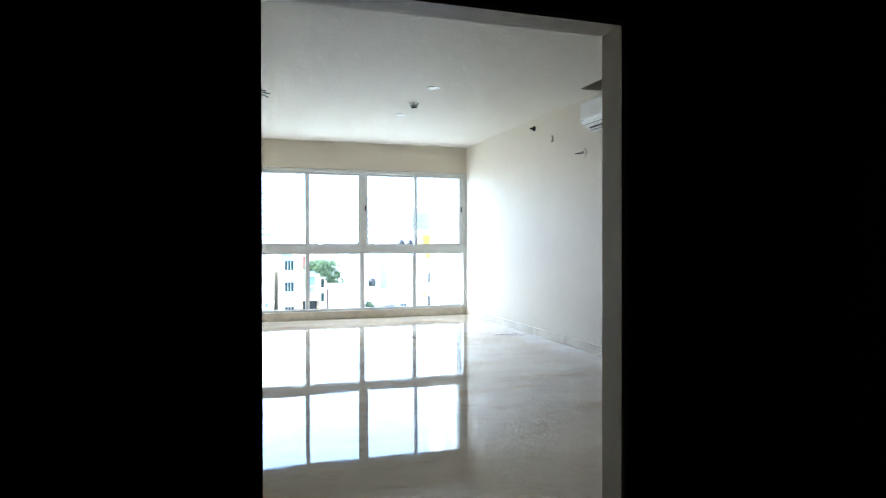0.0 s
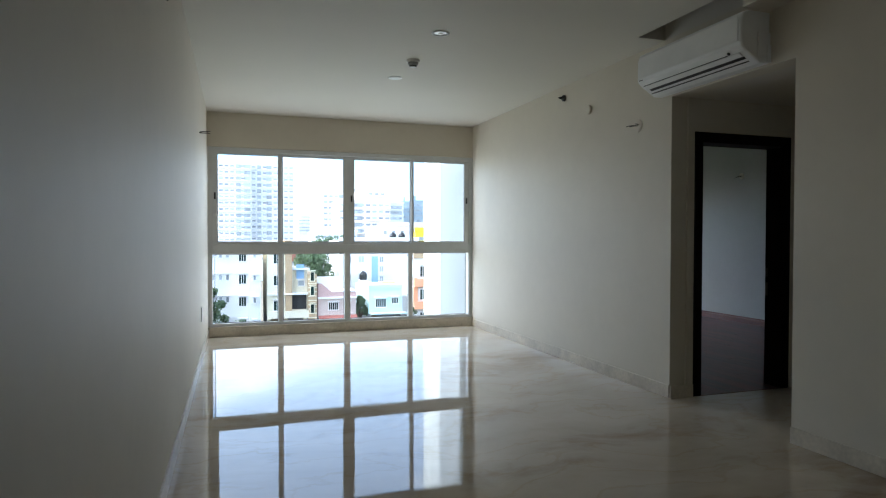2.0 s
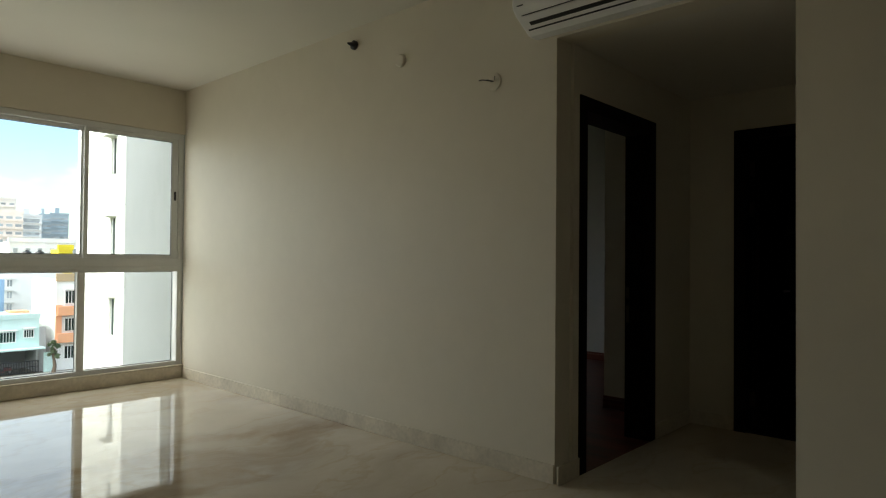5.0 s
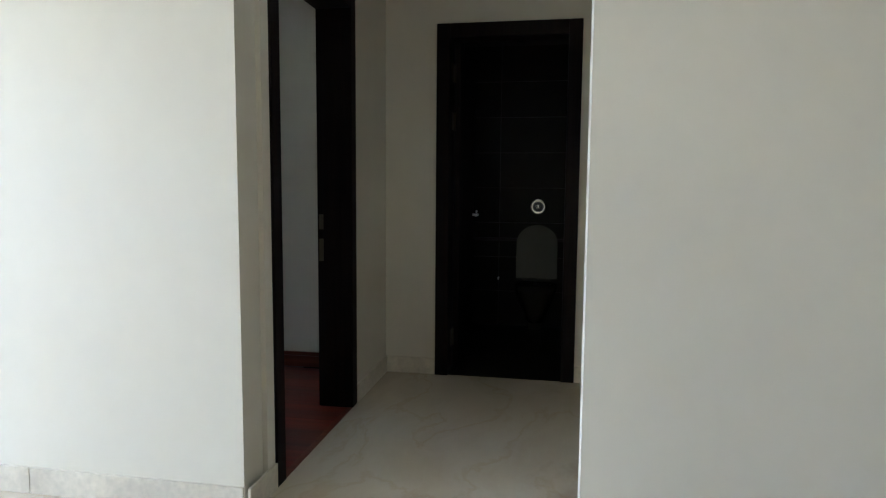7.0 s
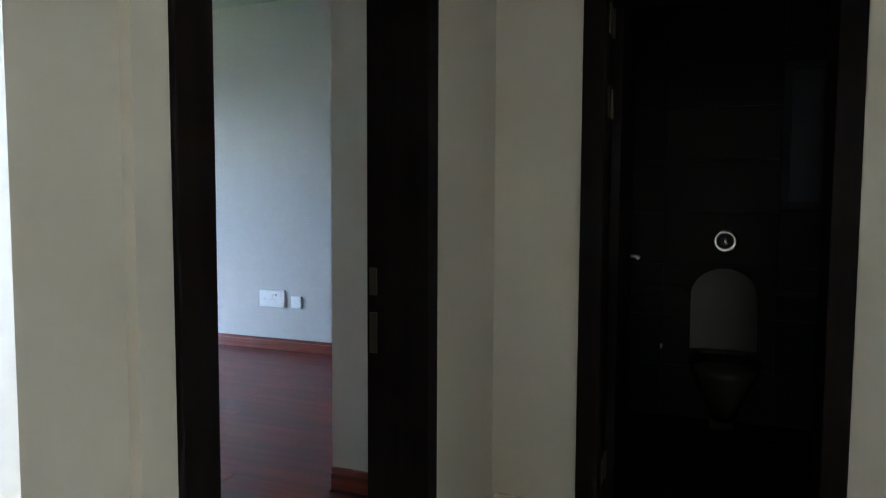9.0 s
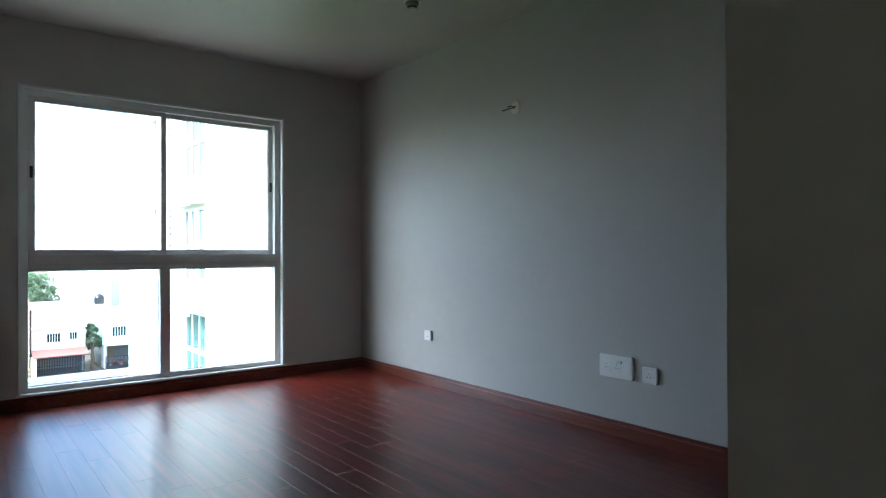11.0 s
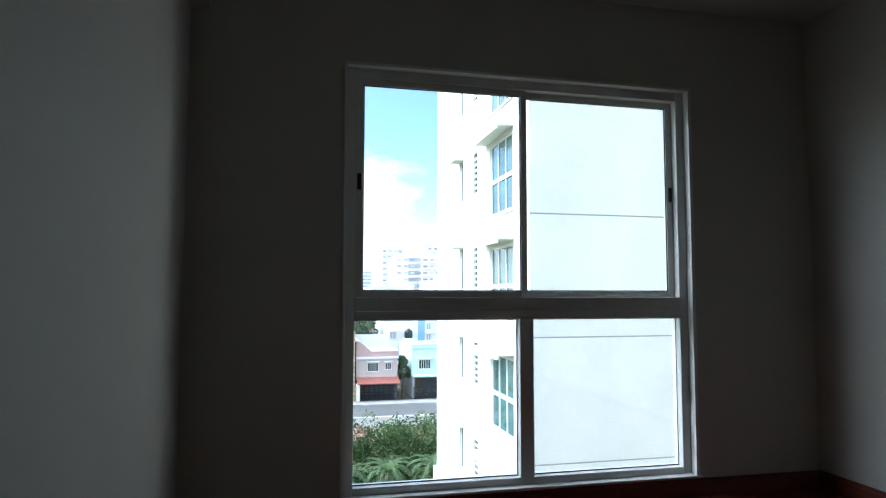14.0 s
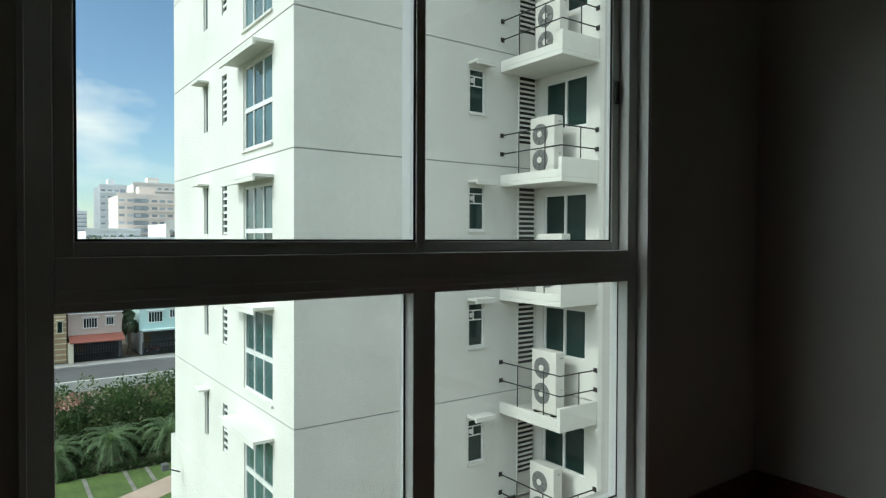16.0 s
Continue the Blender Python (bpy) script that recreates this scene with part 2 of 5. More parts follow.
# brass set to a very dark, half metallic tone
BRASS = material("dark_brass", (0.07, 0.055, 0.03), 0.5, metal=0.4, grain=0.08, grain_scale=80)
WIRE = material("dusty_wire", (0.10, 0.09, 0.075), 0.6, spots=0.2, spot_scale=60)
# toilet ceramic taken near black, so its colour carries the bathroom's dimness
CERAMIC_DIM = material("dimmed_ceramic", (0.045, 0.046, 0.032), 0.2, spots=0.02, spot_scale=8, spec=0.25)
RING = material("polished_chrome_ring", (0.92, 0.92, 0.90), 0.14, metal=1.0, grain=0.02, grain_scale=60)
# dark tile lowered further to stand for the unlit bathroom
BATH_TILE_DIM = material("dimmed_dark_bath_tile", (0.010, 0.0098, 0.006), 0.45, spots=0.08, spot_scale=4, vary=0.06, spec=0.15)
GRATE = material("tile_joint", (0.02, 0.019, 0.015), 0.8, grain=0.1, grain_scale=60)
LENS = material("frosted_lens", (0.75, 0.75, 0.73), 0.3)

# ---------------------------------------------------------------- mesh helpers
def box(bm, x0, x1, y0, y1, z0, z1, bevel=0.0):
    x0, x1, y0, y1, z0, z1 = min(x0, x1), max(x0, x1), min(y0, y1), max(y0, y1), min(z0, z1), max(z0, z1)
    made = bmesh.ops.create_cube(bm, size=1.0)["verts"]
    for v in made:
        v.co = Vector(((x0 + x1) / 2 + v.co.x * (x1 - x0), (y0 + y1) / 2 + v.co.y * (y1 - y0), (z0 + z1) / 2 + v.co.z * (z1 - z0)))
    if bevel:
        edges = list({e for v in made for e in v.link_edges})
        bmesh.ops.bevel(bm, geom=edges, offset=bevel, segments=2, affect="EDGES", profile=0.5)
    return bm


def boxes(*specs, bevel=0.0):
    bm = bmesh.new()
    for s in specs:
        box(bm, *s, bevel=bevel)
    return bm


def tube(bm, a, b, r, seg=10, r2=None):
    a, b = Vector(a), Vector(b)
    d = b - a
    m = Matrix.Translation((a + b) / 2) @ d.to_track_quat("Z", "Y").to_matrix().to_4x4()
    bmesh.ops.create_cone(bm, cap_ends=True, segments=seg, radius1=r, radius2=r if r2 is None else r2, depth=d.length, matrix=m)
    return bm


def lathe(bm, rings, seg=24, matrix=Matrix()):
    """rings: (radius, height) from bottom to top, turned about z."""
    loops = []
    for r, h in rings:
        loops.append([bm.verts.new(matrix @ Vector((r * math.cos(2 * math.pi * i / seg), r * math.sin(2 * math.pi * i / seg), h))) for i in range(seg)])
    for a, b in zip(loops, loops[1:]):
        for i in range(seg):
            bm.faces.new((a[i], a[(i + 1) % seg], b[(i + 1) % seg], b[i]))
    bm.faces.new(loops[0][::-1])
    bm.faces.new(loops[-1])
    return bm


def mesh_of(name, bm, mat, smooth=False):
    bmesh.ops.recalc_face_normals(bm, faces=bm.faces)
    me = bpy.data.meshes.new(name)
    bm.to_mesh(me)
    bm.free()
    me.materials.append(mat)
    if smooth:
        for p in me.polygons:
            p.use_smooth = True
    return me


def part(name, bm, mat, parent=None, label="", smooth=False):
    ob = new(name, mesh_of(name, bm, mat, smooth))
    if parent is not None:
        ob.parent = parent
        ob.matrix_parent_inverse = parent.matrix_world.inverted()
    return tagged(ob, label)


def share(name, me, parent, m):
    """One more object on a shared mesh, under its thing."""
    ob = new(name, me)
    ob.parent = parent
    ob.matrix_basis = m
    return ob


def thing(name, label, category, at=(0, 0, 0), group="", turn=0.0):
    ob = new(name)
    ob.empty_display_size = 0.1
    ob.matrix_world = pose(*at, 0, 0, turn)
    ob.matrix_basis = pose(*at, 0, 0, turn)
    return tagged(ob, label, category, group)


def structure(name, bm, mat, label, category):
    return tagged(part(name, bm, mat), label, category, kind="structure")


# ---------------------------------------------------------------- the plan, in metres
LX0, LX1 = 0.025, 3.730          # living room
LY0, LY1 = 2.10, 10.185
H = 2.95
PY0, PY1 = 3.90, 5.690           # passage
PX1 = 5.60
PH = 2.47
BX0, BX1 = 4.055, 7.812          # bedroom
BY0, BY1 = 6.41, 11.470
STEP_Y = 8.52                    # where the bedroom's west wall steps back
STEP_X = 3.93
GROUND = -13.0



def skewed(bm):
    """The west wall runs a little out of square."""
    for v in bm.verts:
        v.co.x += (v.co.y - LY1) * 0.0068
    return bm


# floors
structure("floor", boxes((-1.3, 3.73, -2.2, 10.45, -0.2, 0), (3.73, PX1, 3.75, 5.71, -0.2, 0)), MARBLE, "polished beige marble floor with brown veining", "floor")
structure("floor_bathroom", boxes((PX1, 7.35, 3.75, 6.26, -0.2, -0.003)), BATH_TILE_DIM, "dark grey tiled bathroom floor, darkened further for the dim room", "floor")

# ceilings
structure("ceiling_living", boxes((-0.2, 3.47, LY0 - 0.15, 10.45, H, H + 0.2), (3.47, LX1 + 0.15, LY0 - 0.15, 4.735, H, H + 0.2), (3.47, LX1 + 0.15, 5.80, 10.45, H, H + 0.2), (LX1, LX1 + 0.15, 4.735, 5.80, H, H + 0.2), (3.44, LX1 + 0.15, 4.70, 5.83, H + 0.2, H + 0.3)), CEILING, "smooth white painted plaster ceiling", "ceiling")
structure("ceiling_passage", boxes((LX1 + 0.15, PX1, PY0 - 0.15, PY1 + 0.12, PH, PH + 0.2)), CEILING, "low white painted passage ceiling", "ceiling")
structure("ceiling_bedroom", boxes((STEP_X - 0.05, BX1 + 0.2, PY1 + 0.12, 11.72, H, H + 0.2)), DIM_BED_PAINT, "smooth white painted bedroom ceiling", "ceiling")
structure("ceiling_bathroom", boxes((PX1 + 0.12, 7.35, 3.75, 6.26, 2.47, 2.6)), CEILING, "plain bathroom ceiling", "ceiling")
# near-black here stands for the foyer's lack of light
structure("ceiling_foyer", boxes((-1.45, 2.4, -2.35, 1.95, 2.6, 2.75)), DARK_WOOD_AND_GLOOM, "foyer ceiling, near-black to stand for the unlit room", "ceiling")

# living room walls
structure("wall_west_living", skewed(boxes((LX0 - 0.2, LX0, 1.84, 10.45, 0, H))), PAINT, "plain cream painted wall", "wall")
structure("wall_north_living", boxes((LX0, LX1, LY1, 10.42, 2.50, H), (LX0, LX1, LY1 - 0.004, 10.42, 0, 0.118)), PAINT, "cream painted wall strip over the window band", "wall")
structure("wall_east_living", boxes((LX1, LX1 + 0.15, 5.71, LY1, 0, H), (LX1, LX1 + 0.15, LY0, 4.52, 0, H), (LX1, LX1 + 0.15, 4.52, 5.71, PH, H)), PAINT,
          "plain cream painted wall with the passage opening", "wall")
structure("wall_south_living", boxes((1.435, LX1 + 0.15, 1.95, LY0, 0, H), (-0.035, 1.435, 1.95, LY0, 2.165, H), (-1.45, -0.24, 1.84, LY0, 0, 2.7)), PAINT,
          "painted wall with the tall entrance opening", "wall")

# foyer, unlit: its darkness is put into near-black surfaces
structure("wall_foyer", boxes((-1.45, -1.3, -2.2, 1.95, 0, 2.6), (2.25, 2.4, -2.2, 1.95, 0, 2.6), (-1.45, 2.4, -2.35, -2.2, 0, 2.6)), DARK_WOOD_AND_GLOOM, "foyer walls, near-black to stand for the unlit room", "wall")
structure("panelling_foyer", boxes((1.447, 2.25, 1.93, 1.949, 0, 2.6), (-1.3, -0.035, 1.82, 1.839, 0, 2.6), (-0.035, 1.447, 1.93, 1.949, 2.177, 2.6)), DARK_WOOD_AND_GLOOM, "near-black lining added round the entrance opening for the foyer's darkness", "panelling")

# passage and bathroom walls
structure("wall_north_passage", boxes((LX1 + 0.15, 3.945, PY1, PY1 + 0.12, 0, H), (4.965, PX1, PY1, PY1 + 0.12, 0, H), (3.945, 4.965, PY1, PY1 + 0.12, 2.195, H)), PAINT,
          "cream painted passage wall with a bedroom doorway", "wall")
structure("wall_east_passage", boxes((PX1, PX1 + 0.12, PY0, 4.486, 0, H), (PX1, PX1 + 0.12, 5.362, BY0, 0, H), (PX1, PX1 + 0.12, 4.486, 5.362, 2.195, H)), PAINT,
          "cream painted passage wall with a bathroom doorway", "wall")
structure("wall_south_passage", boxes((LX1 + 0.15, PX1 + 0.12, PY0 - 0.15, PY0, 0, PH)), PAINT, "plain cream painted passage wall", "wall")
# the box at y 5.42 is an added, unseen wall that stops stray light
structure("wall_bathroom", boxes((PX1 + 0.12, 7.35, 3.75, 3.90, -0.1, 2.47), (7.20, 7.35, 3.90, 6.24, -0.1, 2.47), (PX1 + 0.12, 7.20, 5.42, 5.54, -0.1, 2.47)), GRATE, "bathroom walls behind dark grey tiles", "wall")

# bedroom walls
structure("wall_south_bedroom", boxes((PX1 + 0.12, BX1, BY0 - 0.15, BY0, 0, H)), DIM_BED_PAINT, "plain white painted bedroom wall", "wall")
structure("wall_east_bedroom", boxes((BX1, BX1 + 0.2, BY0 - 0.15, 11.72, 0, H)), DIM_BED_PAINT, "plain white painted bedroom wall with sockets", "wall")
structure("wall_west_bedroom", boxes((LX1 + 0.153, STEP_X, PY1 + 0.12, STEP_Y, 0, H), (LX1 + 0.153, BX0, STEP_Y, LY1, 0, H), (LX1 + 0.07, BX0, LY1, 11.72, -0.2, H)), DIM_BED_PAINT,
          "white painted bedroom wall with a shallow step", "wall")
structure("wall_north_bedroom", boxes((BX0, 4.854, BY1, 11.70, -0.2, H), (6.960, BX1, BY1, 11.70, -0.2, H), (4.854, 6.960, BY1, 11.70, 2.455, H), (4.854, 6.960, BY1, 11.70, -0.2, 0.118)), DIM_BED_PAINT,
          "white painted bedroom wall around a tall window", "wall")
structure("beam_bedroom", boxes((BX0, BX0 + 0.10, STEP_Y, BY1, 2.68, H)), DIM_BED_PAINT, "white painted ceiling beam along the wall", "beam")

structure("beam_living", boxes((3.50, LX1, LY0, 4.728, 2.832, H), bevel=0.003), PAINT, "cream painted dropped beam under the ceiling", "beam")

# skirtings
structure("baseboard_west", skewed(boxes((LX0, LX0 + 0.012, 1.84, LY1 - 0.006, 0.001, 0.105), bevel=0.002)), SKIRT, "beige marble skirting along the west wall", "skirting")
skirt = thing("baseboard", "beige marble skirting tiles along the living room walls", "skirting", (LX1, 6.0, 0))
skirt["kind"] = "structure"


def skirting_run(y0, y1, pitch=0.9):
    """Marble skirting tiles along the east wall, with fine joints."""
    n = max(1, round((y1 - y0) / pitch))
    for k in range(n):
        a, b = y0 + (y1 - y0) * k / n, y0 + (y1 - y0) * (k + 1) / n
        part("skirting_tile", boxes((LX1 - 0.012 - 0.0012 * (k % 2), LX1, a + 0.0008, b - 0.0008, 0.001, 0.105), bevel=0.002), SKIRT, skirt)


skirting_run(5.71, LY1 - 0.026)
skirting_run(LY0, 4.52)
part("skirting_tile", boxes((1.435, LX1 - 0.014, LY0, LY0 + 0.012, 0.001, 0.105), bevel=0.002), SKIRT, skirt)
structure("baseboard_passage", boxes((LX1 - 0.012, 3.943, PY1 - 0.012, PY1, 0.001, 0.105), (4.967, PX1 - 0.012, PY1 - 0.012, PY1, 0.001, 0.105), (PX1 - 0.012, PX1, 5.364, PY1, 0.001, 0.105),
                                     (PX1 - 0.012, PX1, PY0, 4.484, 0.001, 0.105), bevel=0.002), SKIRT, "beige marble skirting in the passage", "skirting")


def skirting_boards(d, z0, z1):
    return ((BX1 - d, BX1, BY0, BY1, z0, z1), (PX1 + 0.12, BX1 - d, BY0, BY0 + d, z0, z1), (BX0, BX0 + d, STEP_Y, BY1, z0, z1),
            (STEP_X, STEP_X + d, PY1 + 0.12, STEP_Y, z0, z1), (BX0 + d, BX1 - d, BY1 - d, BY1, z0, z1), (PX1 - d, PX1, PY1 + 0.12, BY0, z0, z1), (STEP_X + d, BX0, STEP_Y - d, STEP_Y, z0, z1))


structure("baseboard_bedroom", boxes(*skirting_boards(0.016, 0.001, 0.074), *skirting_boards(0.010, 0.075, 0.084), *skirting_boards(0.014, 0.085, 0.10), bevel=0.002), SKIRT_WOOD, "red hardwood skirting board with a beaded top round the bedroom", "skirting")
structure("window_curb", boxes((LX0, LX1, LY1 - 0.024, LY1 - 0.004, 0.001, 0.122), (LX0, LX1, LY1 - 0.03, 10.42, 0.118, 0.132), bevel=0.003), SKIRT, "beige marble curb under the window band", "sill")


# ---------------------------------------------------------------- windows
def glazed_window(name, label, x0, x1, y, z0, z1, zt0, zt1, lower, upper, cap=True):
    """Fixed lights under a transom, sliding sashes over it. lower, upper: glass from x to x."""
    win = thing(name, label, "window", ((x0 + x1) / 2, y, z0))
    win["kind"] = "structure"
    f = 0.055
    fr = boxes((x0, x0 + f, y, y + 0.09, z0, z1), (x1 - f, x1, y, y + 0.09, z0, z1), (x0 + f, x1 - f, y, y + 0.09, z1 - f, z1), (x0 + f, x1 - f, y, y + 0.09, z0, z0 + 0.04), bevel=0.003)
    part("window_frame", fr, ALU, win)
    part("transom", boxes((x0 + f, x1 - f, y - 0.006, y + 0.085, zt0, zt1), (x0 + f, x1 - f, y - 0.014, y - 0.006, zt0 + 0.02, zt0 + 0.05), bevel=0.003), ALU, win)
    for i, (a, b) in enumerate(lower):
        if i + 1 < len(lower):
            part("mullion", boxes((b + 0.002, lower[i + 1][0] - 0.002, y + 0.004, y + 0.08, z0 + 0.04, zt0), bevel=0.003), ALU, win)
        part("pane", boxes((a - 0.012, b + 0.012, y + 0.05, y + 0.058, z0 + 0.03, zt0 + 0.01)), GLASS, win).visible_shadow = False
        g = boxes((a, b, y + 0.046, y + 0.049, z0 + 0.04, z0 + 0.046), (a, b, y + 0.046, y + 0.049, zt0 - 0.006, zt0), (a, a + 0.006, y + 0.046, y + 0.049, z0 + 0.046, zt0 - 0.006), (b - 0.006, b, y + 0.046, y + 0.049, z0 + 0.046, zt0 - 0.006))
        part("gasket", g, GASKET, win)
    n = len(upper)
    for i, (a, b) in enumerate(upper):
        yy = y + (0.012 if i % 3 == 0 else 0.048)
        left = x0 + f if i == 0 else (upper[i - 1][1] + a) / 2
        right = x1 - f if i == n - 1 else (upper[i + 1][0] + b) / 2
        if i % 3 == 0:
            left, right = left - (0 if i == 0 else 0.012), right + (0.012 if i < n - 1 else 0)
        sash = part("sash", boxes((left, a, yy, yy + 0.032, zt1, z1 - f), (b, right, yy, yy + 0.032, zt1, z1 - f), (a, b, yy, yy + 0.032, zt1, zt1 + 0.035), (a, b, yy, yy + 0.032, z1 - f - 0.035, z1 - f), bevel=0.003), ALU, win)
        if i % 3 and i < 3:
            part("interlock", boxes((left, a - 0.004, yy + 0.032, yy + 0.085, zt1, z1 - f), bevel=0.003), ALU, sash)
        part("pane", boxes((a - 0.012, b + 0.012, yy + 0.012, yy + 0.018, zt1 + 0.02, z1 - f - 0.02)), GLASS, sash).visible_shadow = False
        part("gasket", boxes((a, b, yy + 0.006, yy + 0.010, zt1 + 0.035, zt1 + 0.041), (a, b, yy + 0.006, yy + 0.010, z1 - f - 0.041, z1 - f - 0.035), (a, a + 0.006, yy + 0.006, yy + 0.010, zt1 + 0.041, z1 - f - 0.041), (b - 0.006, b, yy + 0.006, yy + 0.010, zt1 + 0.041, z1 - f - 0.041)), GASKET, sash)
        if i in (0, n - 1) or (n == 4 and i == 2):
            hx = (left + a) / 2 if i in (0, 2) else (right + b) / 2
            zc = zt1 + (z1 - zt1) * 0.5
            part("latch", boxes((hx - 0.011, hx + 0.011, yy - 0.010, yy, zc - 0.045, zc + 0.045), (hx - 0.006, hx + 0.006, yy - 0.014, yy - 0.010, zc - 0.02, zc + 0.02), bevel=0.003), BLACK, sash, "black recessed pull latch")
    return win


glazed_window("window_1", "white aluminium window band with sliding upper sashes", LX0 + 0.005, LX1, 10.20, 0.132, 2.498, 1.085, 1.215,
              [(0.11, 0.92), (0.99, 1.82), (1.905, 2.745), (2.815, 3.645)], [(0.15, 0.925), (0.985, 1.815), (1.965, 2.785), (2.825, 3.612)])
glazed_window("window_2", "white aluminium bedroom window with sliding upper sashes", 4.866, 6.945, 11.515, 0.118, 2.44, 1.046, 1.17,
              [(4.917, 5.863), (5.950, 6.893)], [(4.962, 5.880), (5.925, 6.848)])
structure("trim_window_bedroom", boxes((4.852, 4.867, 11.462, 11.516, 0.118, 2.455), (6.944, 6.966, 11.462, 11.516, 0.118, 2.455), (4.867, 6.944, 11.462, 11.516, 2.438, 2.456), (4.84, 6.98, 11.455, 11.516, 0.104, 0.119), bevel=0.002), ALU,
          "white reveal lining of the bedroom window", "window trim")


# ---------------------------------------------------------------- doors
def door_frame_y(name, x0, x1, y0, y1, top, label):
    fr = thing(name, label, "door frame", ((x0 + x1) / 2, (y0 + y1) / 2, 0))
    fr["kind"] = "structure"
    part("jamb", boxes((x0, x0 + 0.08, y0, y1, 0, top), bevel=0.004), DARK_WOOD_AND_GLOOM, fr)
    part("jamb", boxes((x1 - 0.08, x1, y0, y1, 0, top), bevel=0.004), DARK_WOOD_AND_GLOOM, fr)
    part("head", boxes((x0 + 0.08, x1 - 0.08, y0, y1, top - 0.085, top), bevel=0.004), DARK_WOOD_AND_GLOOM, fr)
    return fr


bed_frame = door_frame_y("door_frame_bedroom", 3.945, 4.965, PY1 - 0.010, 5.872, 2.195, "dark stained wooden frame of the bedroom door")
part("threshold", boxes((4.025, 4.885, PY1 - 0.006, PY1 + 0.022, -0.01, 0.004), bevel=0.001), SKIRT_WOOD, bed_frame, "thin wooden threshold strip")
part("strike_plate", boxes((4.8815, 4.8845, 5.838, 5.862, 0.97, 1.05), (4.8815, 4.8845, 5.838, 5.862, 0.80, 0.92)), BRASS, bed_frame, "brass strike plate")
bed_leaf = thing("door_1", "dark stained wooden bedroom door standing open", "door", (4.03, 5.83, 0))
bed_leaf["kind"] = "structure"
part("leaf", boxes((4.028, 4.066, 5.84, 6.66, 0.008, 2.10), bevel=0.003), DARK_WOOD_AND_GLOOM, bed_leaf)
part("door_handle", tube(tube(tube(bmesh.new(), (4.066, 6.60, 1.0), (4.11, 6.60, 1.0), 0.009), (4.105, 6.605, 1.0), (4.105, 6.48, 1.0), 0.009), (4.066, 6.60, 1.0), (4.072, 6.60, 1.0), 0.026), STEEL, bed_leaf, "steel lever handle")
for hz in (0.25, 1.05, 1.85):
    part("hinge", tube(boxes((4.024, 4.027, 5.80, 5.86, hz - 0.05, hz + 0.05)), (4.026, 5.832, hz - 0.05), (4.026, 5.832, hz + 0.05), 0.006), STEEL, bed_leaf)

# bathroom doorway
bath_frame = thing("door_frame_bathroom", "dark stained wooden frame of the bathroom door", "door frame", (PX1, 4.9, 0))
bath_frame["kind"] = "structure"
part("jamb", boxes((PX1 - 0.02, PX1 + 0.14, 4.486, 4.566, 0, 2.195), bevel=0.004), DARK_WOOD_AND_GLOOM, bath_frame)
part("jamb", boxes((PX1 - 0.02, PX1 + 0.14, 5.28, 5.362, 0, 2.195), bevel=0.004), DARK_WOOD_AND_GLOOM, bath_frame)
part("head", boxes((PX1 - 0.02, PX1 + 0.14, 4.566, 5.28, 2.11, 2.195), bevel=0.004), DARK_WOOD_AND_GLOOM, bath_frame)
bath_leaf = thing("door_2", "dark wooden bathroom door opened inwards", "door", (5.76, 5.27, 0))
bath_leaf["kind"] = "structure"
part("leaf", boxes((5.745, 6.47, 5.236, 5.274, 0.01, 2.10), bevel=0.003), DARK_WOOD_AND_GLOOM, bath_leaf)
for hz in (0.22, 1.62, 1.92):
    part("hinge", tube(boxes((5.66, 5.745, 5.2745, 5.279, hz - 0.055, hz + 0.055)), (5.743, 5.272, hz - 0.055), (5.743, 5.272, hz + 0.055), 0.007), BRASS, bath_leaf, "dark brass butt hinge")
part("door_handle", tube(tube(bmesh.new(), (6.40, 5.236, 1.0), (6.40, 5.191, 1.0), 0.009), (6.405, 5.196, 1.0), (6.28, 5.196, 1.0), 0.009), STEEL, bath_leaf, "steel lever handle")


